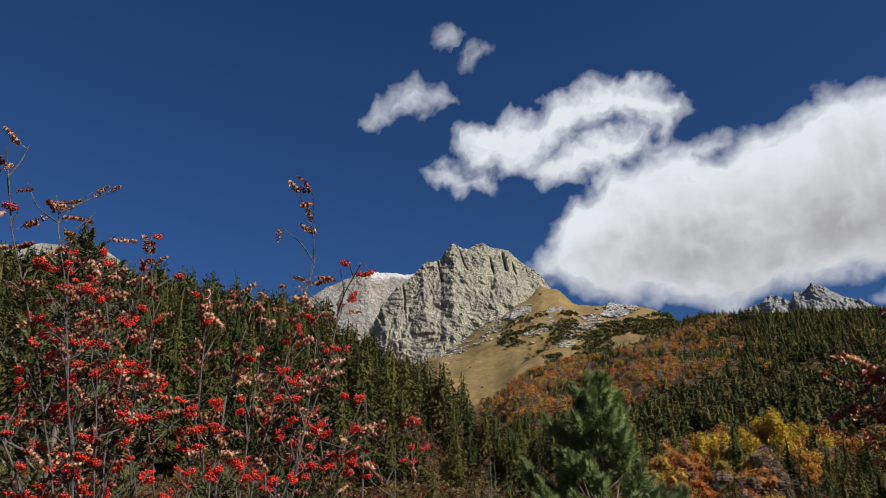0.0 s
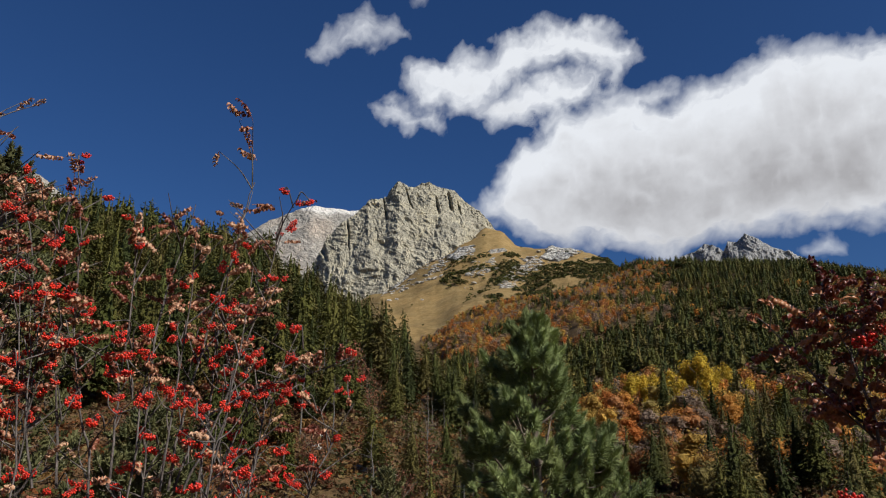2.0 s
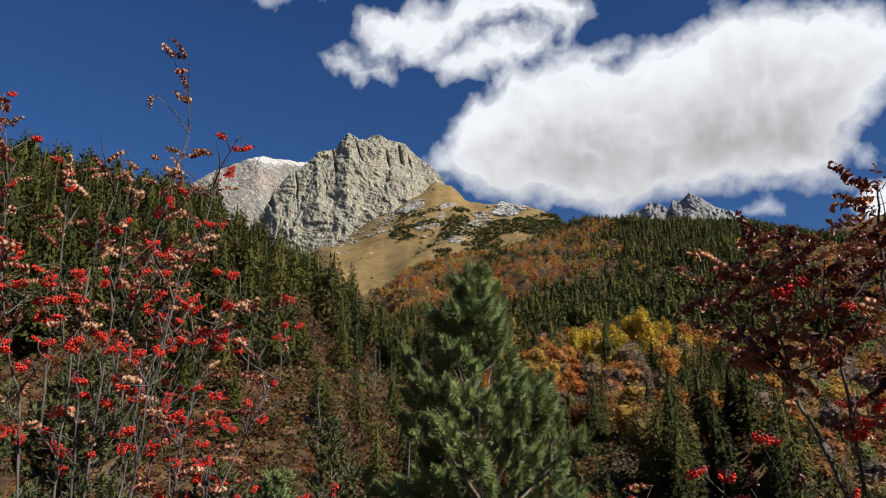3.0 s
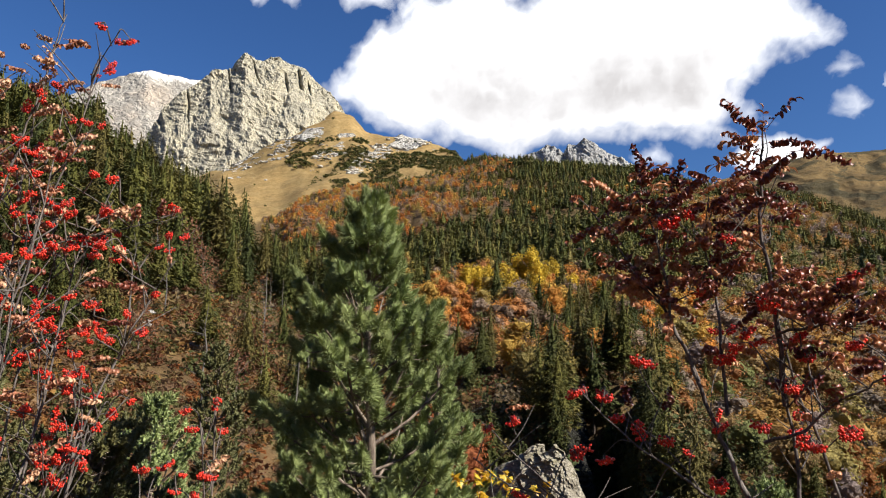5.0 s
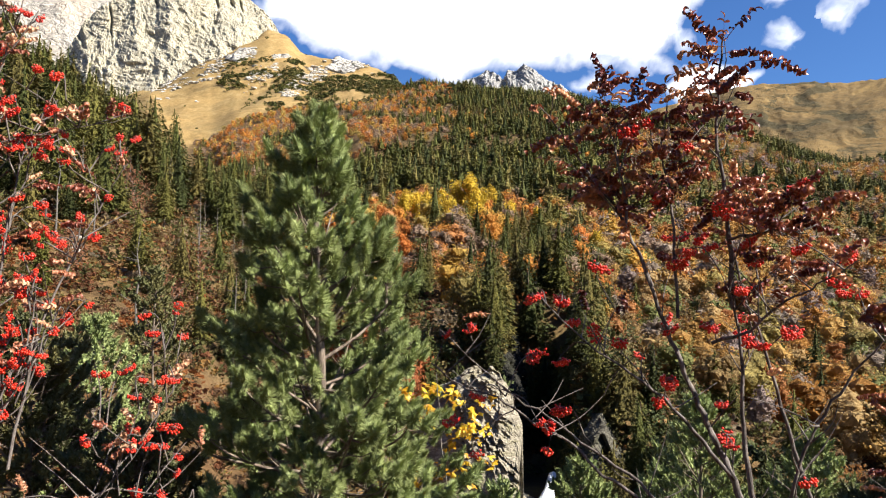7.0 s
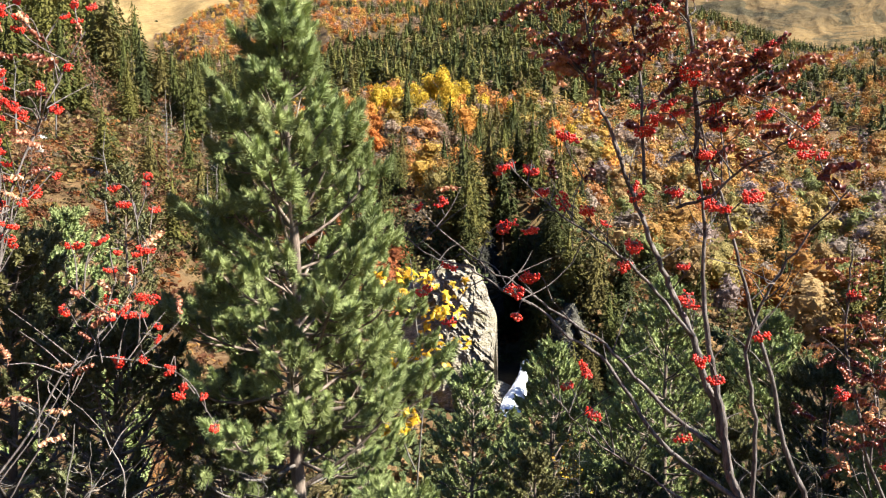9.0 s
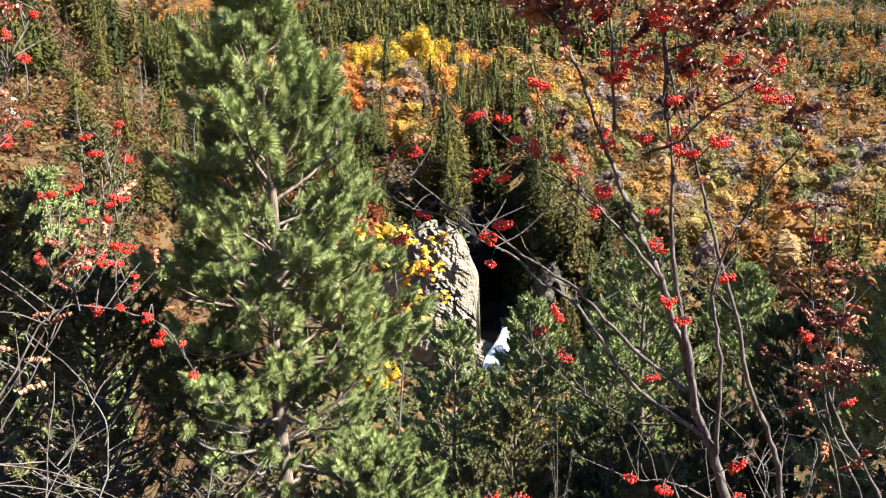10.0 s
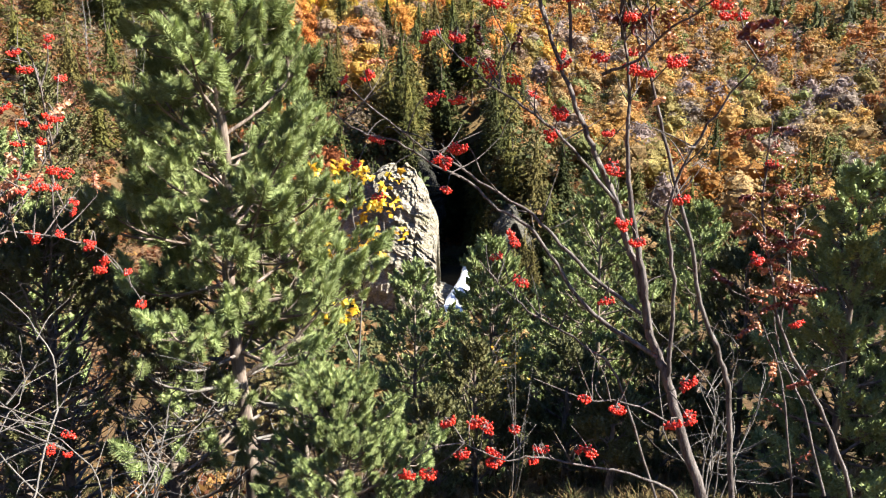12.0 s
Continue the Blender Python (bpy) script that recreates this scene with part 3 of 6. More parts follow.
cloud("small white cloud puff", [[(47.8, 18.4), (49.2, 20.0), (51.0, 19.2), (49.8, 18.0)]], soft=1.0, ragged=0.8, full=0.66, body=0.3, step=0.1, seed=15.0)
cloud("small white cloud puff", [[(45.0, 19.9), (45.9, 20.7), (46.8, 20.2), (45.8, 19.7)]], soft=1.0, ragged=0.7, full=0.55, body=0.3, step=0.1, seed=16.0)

# ---- trees ----
rng = np.random.default_rng(7)


def conifer_shape(sprays, leaf, width, seed):
    """Unit-high conifer: hanging pads of needles in loose tiers up a narrow, uneven, blunt cone; verts, triangles."""
    g = np.random.default_rng(seed)
    V, F = [], []
    tiers = 6 + int(g.integers(0, 4))
    bias, lop = g.random() * 6.28, 0.10 + 0.25 * g.random()
    blunt = 0.55 + 0.35 * g.random()
    low = 0.04 + 0.14 * g.random()
    up = np.array([0, 0, 1.0])
    for k in range(sprays):
        h = low + (1 - low) * (1 - math.sqrt(1 - (k + g.random()) / sprays))
        saw = 1 - (h * tiers + 0.15 * g.normal()) % 1.0
        a = g.random() * 6.283
        R = width * (1 - h) ** blunt * min(1, 0.55 + (h - low) * 4) * (0.66 + 0.34 * saw) * (1 + lop * math.cos(a - bias + 3 * h)) + 0.010
        d = np.array([math.cos(a), math.sin(a), 0])
        s = np.array([-d[1], d[0], 0])
        r = R * (0.62 + 0.42 * g.random())
        pos = d * r + up * h
        out = d * (0.6 + 0.4 * g.random()) - up * (0.35 + 0.4 * g.normal()) + s * 0.4 * g.normal()
        out /= np.linalg.norm(out)
        wide = s * (0.8 + 0.3 * g.random()) + up * 0.3 * g.normal() + d * 0.3 * g.normal()
        ln = leaf * (0.45 + 0.65 * min(1, R / width + 0.15))
        o = len(V)
        V += [pos - out * ln * 0.8, pos + wide * ln * 0.36, pos + out * ln, pos - wide * ln * 0.36]
        F += [(o, o + 1, o + 2), (o, o + 2, o + 3)]
    o = len(V)
    V += [np.array([math.cos(q) * width * 0.42, math.sin(q) * width * 0.42, low + 0.06 + 0.05 * g.random()]) for q in np.arange(6) * 1.047] + [up * 0.93]
    F += [(o + q, o + (q + 1) % 6, o + 6) for q in range(6)]
    o = len(V)
    V += [up * 0.92 + np.array([0.014, 0, 0]), up * 0.92 - np.array([0.010, 0.014, 0]), up * 1.01, up * 0.92 + np.array([-0.010, 0.014, 0])]
    F += [(o, o + 1, o + 2), (o + 1, o + 3, o + 2)]
    return np.array(V), np.array(F)


def lobe_shape(cuts):
    bm = bmesh.new()
    bmesh.ops.create_icosphere(bm, subdivisions=cuts, radius=1.0)
    v = np.array([p.co[:] for p in bm.verts])
    f = np.array([[q.index for q in face.verts] for face in bm.faces])
    bm.free()
    return v, f


LOBES = [lobe_shape(1), (np.array([(1, 0, 0), (0, 1, 0), (-1, 0, 0), (0, -1, 0), (0, 0, 1), (0, 0, -1)], float), np.array([(0, 1, 4), (1, 2, 4), (2, 3, 4), (3, 0, 4), (1, 0, 5), (2, 1, 5), (3, 2, 5), (0, 3, 5)]))]


def broadleaf_shape(clumps, leaf, width, seed, low=0.22, core=True, lobe=0):
    """Unit-high crown of many small leaf sprays round a few lobes; verts, triangles."""
    g = np.random.default_rng(seed)
    lobes = [(np.array([width * 0.5 * math.cos(a), width * 0.5 * math.sin(a), low + (0.92 - low) * (0.2 + 0.7 * g.random())]), 0.45 + 0.4 * g.random()) for a in g.random(9) * 6.28]
    lobes.append((np.array([0, 0, 0.82]), 0.55))
    V, F = [], []
    if core:
        for c, s in lobes:
            o = len(V)
            bv, bf = LOBES[lobe]
            V += [c + q * np.array([width * s, width * s, 0.32 * s]) * ((0.30 if lobe else 0.42) + 0.30 * g.random()) for q in bv]
            F += [tuple(int(i) + o for i in q) for q in bf]
    for k in range(clumps):
        c, s = lobes[k % len(lobes)]
        n = g.normal(size=3)
        n /= np.linalg.norm(n)
        pos = c + n * np.array([width * s, width * s, 0.34 * s]) * (0.72 + 0.33 * g.random())
        face = n + 0.55 * g.normal(size=3)
        a = np.cross(face, g.normal(size=3))
        b = np.cross(face, a)
        a /= np.linalg.norm(a)
        b -= a * (a @ b)
        b /= np.linalg.norm(b)
        size = leaf * (0.6 + 0.8 * g.random())
        o = len(V)
        V += [pos - a * size, pos + b * size * 0.6, pos + a * size, pos - b * size * 0.6]
        F += [(o, o + 1, o + 2), (o, o + 2, o + 3)]
    return np.array(V), np.array(F)


def trunk_shape(high, radius, sides=6, bend=0.02, seed=0):
    g = np.random.default_rng(seed)
    V, F = [], []
    levels = 6
    for k in range(levels):
        t = k / (levels - 1)
        off = g.normal(size=2) * bend * high * t
        for s in range(sides):
            a = 6.283 * s / sides
            V.append((math.cos(a) * radius * (1 - 0.85 * t) + off[0], math.sin(a) * radius * (1 - 0.85 * t) + off[1], high * t))
    for k in range(levels - 1):
        for s in range(sides):
            p, q = k * sides + s, k * sides + (s + 1) % sides
            F.append((p, q, q + sides, p + sides))
    return np.array(V), np.array(F)


def scatter(shapes, spots, sizes, fat, tints, g):
    """Many plants joined: spots (N, 3), sizes (N,), fat (N,), tints (N, 3). Returns verts, faces, tint."""
    kind = g.integers(0, len(shapes), len(spots))
    turn = g.random(len(spots)) * 6.283
    allv, allf, allt, base = [], [], [], 0
    for k, (V, F) in enumerate(shapes):
        sel = np.where(kind == k)[0]
        if not len(sel):
            continue
        c, s = np.cos(turn[sel])[:, None], np.sin(turn[sel])[:, None]
        sx = (sizes[sel] * fat[sel])[:, None]
        X = (V[:, 0] * c - V[:, 1] * s) * sx + spots[sel, 0:1]
        Y = (V[:, 0] * s + V[:, 1] * c) * sx + spots[sel, 1:2]
        Z = V[:, 2] * sizes[sel][:, None] + spots[sel, 2:3]
        allv.append(np.stack([X, Y, Z], -1).reshape(-1, 3))
        allf.append((F[None] + (np.arange(len(sel)) * len(V))[:, None, None]).reshape(-1, 3) + base)
        t = np.repeat(tints[sel][:, None, :], len(V), 1) * (0.88 + 0.24 * g.random((len(sel), len(V), 1)))
        allt.append(t.reshape(-1, 3))
        base += len(sel) * len(V)
    return np.concatenate(allv), np.concatenate(allf), np.concatenate(allt)


GREENS = np.array([(0.112, 0.112, 0.024), (0.080, 0.088, 0.021), (0.138, 0.128, 0.030), (0.052, 0.062, 0.017), (0.145, 0.120, 0.034)])
ORANGES = np.array([(0.60, 0.27, 0.055), (0.54, 0.19, 0.045), (0.58, 0.36, 0.08), (0.40, 0.18, 0.065), (0.32, 0.23, 0.16), (0.42, 0.31, 0.09), (0.28, 0.19, 0.13)])
YELLOWS = np.array([(0.46, 0.28, 0.085), (0.42, 0.23, 0.065), (0.33, 0.26, 0.085), (0.44, 0.21, 0.05), (0.31, 0.24, 0.18), (0.21, 0.22, 0.075), (0.39, 0.26, 0.11), (0.29, 0.22, 0.19), (0.36, 0.15, 0.05)])


def pick(palette, n, g):
    return palette[g.integers(0, len(palette), n)] * (0.85 + 0.5 * g.random((n, 1)))


def sow(az0, az1, r0, r1, per_tree, g):
    area = 0.5 * radians(az1 - az0) * (r1 ** 2 - r0 ** 2)
    n = int(area / per_tree)
    az = az0 + (az1 - az0) * g.random(n)
    r = np.sqrt(r0 ** 2 + (r1 ** 2 - r0 ** 2) * g.random(n))
    x, y = np.sin(np.radians(az)) * r, np.cos(np.radians(az)) * r
    return az, r, x, y, height(x, y)


FAR_CONIFERS = [conifer_shape(72, 0.098, 0.20 + 0.024 * s, s) for s in range(7)]
MID_CONIFERS = [conifer_shape(680, 0.039, 0.20 + 0.024 * s, 20 + s) for s in range(6)]
FAR_CROWNS = [broadleaf_shape(120, 0.046, 0.27, 40 + s, 0.10, lobe=1) for s in range(6)]
MID_CROWNS = [broadleaf_shape(460, 0.031, 0.31, 60 + s, 0.16) for s in range(5)]


def patchy(x, y, size, shift):
    return fbm(np.stack([x / size + shift, y / size, 0 * x], 1), 3)


def woods(name, label, shapes, spots, sizes, fat, tints, material, g):
    v, f, t = scatter(shapes, spots, sizes, fat, tints, g)
    thing(name, label, "woods", kind="stuff", mesh=np_mesh(name, v, f, material, tint=t))


def plant_spur():
    g = np.random.default_rng(11)
    az, r, x, y, z = sow(-40, 10, 95, 540, 62, g)
    thin = patchy(x, y, 45, 3.0)
    bare = (az > -9) & (r < 215) & (thin > -0.12)
    edge = np.interp(az, [-40, -10, -4, 3, 7, 10], [540, 470, 345, 300, 310, 330])
    ok = ~bare & (r < edge)
    az, r, x, y, z = (a[ok] for a in (az, r, x, y, z))
    s = (10 + 13 * g.random(len(x)) ** 0.9) * np.where(r < 170, 0.85, 1.0)
    P = np.stack([x, y, z - 0.3], 1)
    near = r < 300
    woods("conifer_woods", "dense dark green conifer woods on the steep spur", MID_CONIFERS, P[near], s[near], 0.8 + 0.4 * g.random(near.sum()), pick(GREENS, near.sum(), g), WOODS, g)
    woods("conifer_woods", "dense dark green conifer woods along the ridge of the spur", FAR_CONIFERS, P[~near], s[~near], 0.8 + 0.4 * g.random((~near).sum()), pick(GREENS, (~near).sum(), g), WOODS, g)


def plant_hillside():
    g = np.random.default_rng(12)
    az, r, x, y, z = sow(3, 60, 78, 1230, 46, g)
    edge0 = np.interp(az, [3, 7, 11, 15, 64], [420, 330, 180, 110, 78])
    mixn = patchy(x, y, 150, 8.0) + 0.8 * patchy(x, y, 45, 2.0)
    # share of broadleaf by stretch of the slope
    leafy = 0.34 + 0 * r
    leafy = leafy + 0.62 * smooth(520, 620, r) * (1 - smooth(960, 1040, r)) * (1 - smooth(20, 26, az))
    leafy = leafy + 0.38 * smooth(90, 130, r) * (1 - smooth(300, 380, r)) * smooth(14, 18, az)
    leafy = leafy + 0.66 * smooth(31, 36, az) * (1 - smooth(700, 900, r))
    leafy = leafy - 0.9 * smooth(310, 350, r) * (1 - smooth(460, 540, r)) * smooth(13, 17, az) * (1 - smooth(34, 38, az))
    leafy = leafy - 0.30 * smooth(760, 860, r) * smooth(20, 25, az)
    leaf = (mixn * 1.3 + 0.5 + 0.75 * (g.random(len(r)) - 0.5)) < leafy
    rim = np.interp(az, [3, 6, 8, 13, 16, 19, 21, 64], [960, 1000, 1040, 1070, 1100, 1180, 1200, 1150]) + 60 * patchy(x, y, 60, 1.0)
    keep = (r > edge0) & (r < rim)
    keep &= ~((np.abs(az - 29) < 3.5) & (r < 95))
    az, r, x, y, z, leaf = (a[keep] for a in (az, r, x, y, z, leaf))
    P = np.stack([x, y, z - 0.3], 1)
    n = len(r)
    s = np.where(leaf, 5 + 4.5 * g.random(n), 7 + 9 * g.random(n) ** 1.3) * np.where(r < 200, 0.85, 1.0) * np.where(az > 34, 1.1, 1.0)
    tone = np.where((smooth(28, 40, az) > g.random(n))[:, None], pick(YELLOWS, n, g), pick(ORANGES, n, g))
    near = r < 260
    for sel, cs, bs, where in ((near, MID_CONIFERS, MID_CROWNS, "lower slope"), (~near, FAR_CONIFERS, FAR_CROWNS, "upper slope")):
        a, b = sel & ~leaf, sel & leaf
        woods("conifer_woods", "dark green conifers among autumn trees on the " + where, cs, P[a], s[a], 1.0 + 0.55 * g.random(a.sum()), pick(GREENS, a.sum(), g), WOODS, g)
        woods("autumn_woods", "orange, rust and yellow autumn trees on the " + where, bs, P[b], s[b], 1.0 + 0.5 * g.random(b.sum()), tone[b], AUTUMN, g)


plant_spur()
plant_hillside()


# single trees that stand out
def single_conifer(label, x, y, tall, seed):
    foot = Vector((x, y, height_at(x, y) - 0.2))
    tree = thing("conifer", label, "conifer", "conifers on the slopes", at=Matrix.Translation(foot))
    g = np.random.default_rng(seed)
    v, f = trunk_shape(tall * 0.92, tall * 0.014, seed=seed)
    part("trunk", np_mesh("trunk", v, f, BARK), tree)
    V, F = conifer_shape(1000, 0.034, 0.21 + 0.09 * g.random(), seed)
    v, f, t = scatter([(V, F)], np.zeros((1, 3)), np.array([tall]), np.array([1.0]), pick(GREENS, 1, g), g)
    part("crown", np_mesh("crown", v, f, WOODS, tint=t), tree)


def single_broadleaf(label, x, y, tall, tint, seed, sprays=1300, leaf=0.026, width=0.24, low=0.18):
    foot = Vector((x, y, height_at(x, y) - 0.2))
    tree = thing("autumn_tree", label, "tree", "autumn trees on the slopes", at=Matrix.Translation(foot))
    g = np.random.default_rng(seed)
    pieces = [trunk_shape(tall * 0.85, tall * 0.016, seed=seed)]
    for k in range(9):
        a, h = g.random() * 6.28, tall * (0.25 + 0.5 * g.random())
        v, f = trunk_shape(tall * 0.35, tall * 0.006, 5, seed=seed + k)
        m = np.array((Matrix.Rotation(a, 3, "Z") @ Matrix.Rotation(0.7, 3, "Y")))
        pieces.append((v @ m.T + np.array([0, 0, h]), f))
    V = np.concatenate([p[0] for p in pieces])
    o, F = 0, []
    for v, f in pieces:
        F.append(f + o)
        o += len(v)
    part("trunk", np_mesh("trunk", V, np.concatenate(F), BARK), tree)
    shape = broadleaf_shape(sprays, leaf, width, seed, low, leaf > 0.025)
    v, f, t = scatter([shape], np.zeros((1, 3)), np.array([tall]), np.array([1.0]), np.array([tint]), g)
    part("crown", np_mesh("crown", v, f, AUTUMN, tint=t), tree)


def plant_singles():
    g = np.random.default_rng(21)
    gold = (0.74, 0.52, 0.06)
    for k, (az, r, tall) in enumerate([(22.6, 240, 17), (23.6, 236, 19), (21.4, 238, 13), (24.2, 246, 15), (20.2, 232, 12), (19.3, 236, 11), (18.5, 232, 12), (25.2, 300, 12), (26.5, 262, 11), (28.6, 245, 12), (33.0, 210, 10), (22.0, 228, 11)]):
        p = polar(az, r)
        single_broadleaf("tall golden yellow poplar on the far slope", p.x, p.y, tall, np.array(gold) * (0.8 + 0.35 * g.random()), 200 + k, width=0.18)
    for k, (az, r, tall) in enumerate([(16.6, 62, 9), (18.2, 66, 8), (14.6, 70, 8), (19.5, 74, 6)]):
        p = polar(az, r)
        single_broadleaf("rust-red beech tree across the stream", p.x, p.y, tall, (0.40, 0.13, 0.05), 230 + k, 800, 0.03, 0.28)
    for k, (az, r, tall) in enumerate([(-2.2, 150, 12), (-1.0, 142, 9), (-3.2, 135, 8), (1.8, 80, 7), (3.5, 95, 8), (-5.0, 90, 7)]):
        p = polar(az, r)
        single_broadleaf("thin reddish-brown tree on the bare slope", p.x, p.y, tall, (0.30, 0.14, 0.08), 250 + k, 420, 0.022, 0.26)
    for k in range(60):
        az, r = g.uniform(12, 56), g.uniform(72, 150)
        if abs(az - 29.3) < 3.0 and r < 92:
            continue
        p = polar(az, r)
        if g.random() < 0.55 or (24 < az < 36 and r < 120):
            single_conifer("dark green conifer on the slope above the gorge", p.x, p.y, g.uniform(7, 13), 300 + k)
        else:
            single_broadleaf("yellowing tree on the slope above the gorge", p.x, p.y, g.uniform(5, 9), pick(YELLOWS, 1, g)[0], 400 + k, 1300, 0.026, 0.30)
    for k in range(34):
        az, r = g.uniform(-14, 10), g.uniform(75, 150)
        p = polar(az, r)
        single_conifer("dark green conifer on the brown slope", p.x, p.y, g.uniform(6, 12), 500 + k)


plant_singles()


def dead_tree(label, x, y, tall, seed):
    g = np.random.default_rng(seed)
    foot = Vector((x, y, height_at(x, y) - 0.2))
    tree = thing("dead_tree", label, "dead tree", "dead trees on the brown slope", at=Matrix.Translation(foot))
    v, f = trunk_shape(tall, tall * 0.013, 6, 0.015, seed)
    part("trunk", np_mesh("trunk", v, f, TWIG), tree)
    for k in range(9):
        a, h = g.random() * 6.28, tall * (0.3 + 0.6 * g.random())
        v, f = trunk_shape(tall * (0.08 + 0.12 * g.random()), tall * 0.004, 4, 0.04, seed + k)
        m = np.array((Matrix.Rotation(a, 3, "Z") @ Matrix.Rotation(1.0 + 0.5 * g.random(), 3, "Y")))
        part("branch", np_mesh("branch", v @ m.T + np.array([0, 0, h]), f, TWIG), tree)


def plant_dead():
    g = np.random.default_rng(23)
    for k in range(30):
        p = polar(g.uniform(-9, 7), g.uniform(70, 230))
        dead_tree("bare grey dead tree trunk among the conifers", p.x, p.y, g.uniform(6, 13), 600 + 10 * k)
    for k in range(8):
        p = polar(g.uniform(16, 36), g.uniform(110, 300))
        dead_tree("bare grey dead tree trunk among autumn trees", p.x, p.y, g.uniform(7, 12), 900 + 10 * k)


plant_dead()
ridge_tree = polar(-21.9, 440)
single_conifer("tall dark conifer standing out on the ridge", ridge_tree.x, ridge_tree.y, rise(20.3, 440) - height_at(ridge_tree.x, ridge_tree.y), 999)


# stretches of scrub and of bare rock on the high slope, as azimuth and elevation of their rims
SCRUB = [[(4.9, 14.4), (5.7, 15.9), (6.3, 16.8), (7.0, 16.6), (7.9, 16.5), (7.4, 15.8), (6.6, 15.2), (6.3, 14.3)],
         [(8.4, 14.8), (9.2, 16.1), (10.3, 16.5), (10.3, 15.6), (9.7, 14.8), (9.2, 14.3)],
         [(6.6, 12.3), (7.2, 13.3), (9.0, 14.3), (9.6, 13.4), (8.6, 12.6)],
         [(9.6, 13.2), (11.4, 15.0), (12.9, 15.4), (14.2, 16.1), (16.5, 16.6), (18.6, 16.8), (25, 16.2), (25, 14), (13, 13.2)]]
WHITE_ROCK = [[(5.0, 16.6), (6.0, 17.4), (7.1, 17.55), (7.2, 17.1), (5.9, 16.5)], [(12.4, 16.4), (13.2, 17.3), (14.4, 17.3), (15.3, 16.7), (13.7, 16.2)], [(8.4, 17.1), (9.6, 17.3), (9.6, 17.1), (8.5, 16.9)]]
STREWN_ROCK = [[(2.1, 14.7), (3.3, 16.0), (4.7, 16.9), (5.2, 16.0), (4.3, 15.2)], [(6.3, 14.4), (6.9, 15.6), (8.6, 16.4), (8.8, 15.9), (7.6, 14.8)], [(9.2, 14.5), (10.3, 15.8), (12.3, 16.9), (12.2, 15.9), (10.4, 14.4)],
               [(13.7, 17.2), (14.2, 17.7), (16.6, 17.4), (17.4, 16.6), (15.6, 16.9)], [(0.2, 13.9), (1.8, 15.0), (3.3, 15.6), (2.4, 14.6)]]


def undergrowth():
    g = np.random.default_rng(31)
    browns = np.array([(0.24, 0.12, 0.05), (0.17, 0.085, 0.045), (0.26, 0.18, 0.075), (0.13, 0.13, 0.045), (0.30, 0.14, 0.045), (0.21, 0.16, 0.10), (0.09, 0.10, 0.035)])
    az, r, x, y, z = sow(-34, 60, 14, 240, 6.0, g)
    ok = ~((np.abs(az - 28) < 6) & (r > 44) & (r < 76))
    x, y, z, r = x[ok], y[ok], z[ok], r[ok]
    s = (0.5 + 1.3 * g.random(len(x))) * np.clip(r / 60, 0.6, 1.7)
    small = [broadleaf_shape(34, 0.125, 0.42, 90 + k, 0.02, False) for k in range(6)]
    v, f, t = scatter(small, np.stack([x, y, z - 0.1], 1), s, 0.9 + 0.6 * g.random(len(x)), pick(browns, len(x), g), g)
    thing("undergrowth", "brown and rust-coloured bushes and dry scrub on the slopes", "scrub", kind="stuff", mesh=np_mesh("undergrowth", v, f, AUTUMN, tint=t))
    rusts = np.array([(0.26, 0.095, 0.032), (0.29, 0.16, 0.05), (0.16, 0.065, 0.032), (0.15, 0.135, 0.042), (0.10, 0.078, 0.033), (0.20, 0.12, 0.07)])
    az, r, x, y, z = sow(-30, 14, 9, 130, 1.6, g)
    s = (0.35 + 0.75 * g.random(len(x)) ** 1.5) * np.clip(r / 45, 0.7, 1.6)
    low = [broadleaf_shape(22, 0.15, 0.50, 130 + k, 0.0, False) for k in range(6)]
    v, f, t = scatter(low, np.stack([x, y, z - 0.05], 1), s, 1.0 + 0.6 * g.random(len(x)), pick(rusts, len(x), g), g)
    thing("low_scrub", "rust-red ferns, dry grass and low brush on the brown slope", "scrub", kind="stuff", mesh=np_mesh("low_scrub", v, f, AUTUMN, tint=t))
    # dark dwarf pines scattered over the high meadow
    bush = [broadleaf_shape(40, 0.17, 0.46, 110 + k, 0.05, False) for k in range(5)]
    az, r, x, y, z = sow(-3, 24, 950, 1830, 40, g)
    el = np.degrees(np.arctan2(z, r))
    n1 = patchy(x, y, 60, 4.0) + 0.5 * patchy(x, y, 18, 7.0)
    band = np.maximum.reduce([inside(o, az, el) for o in SCRUB])
    ok = (n1 * 1.3 + 0.3 * g.random(len(x)) < 0.02 + 0.7 * np.clip(band, -0.6, 0.5) - 0.12 * smooth(10, 12, az)) & (band > -0.6) | (g.random(len(x)) < 0.0035)
    x, y, z = x[ok], y[ok], z[ok]
    s = 3.0 + 4.5 * g.random(len(x))
    v, f, t = scatter(bush, np.stack([x, y, z - 0.5], 1), s, 1.0 + 0.6 * g.random(len(x)), pick(GREENS * 0.75, len(x), g), g)
    thing("dwarf_pines", "dark dwarf pines scattered over the high meadow", "scrub", kind="stuff", mesh=np_mesh("dwarf_pines", v, f, WOODS, tint=t))


undergrowth()


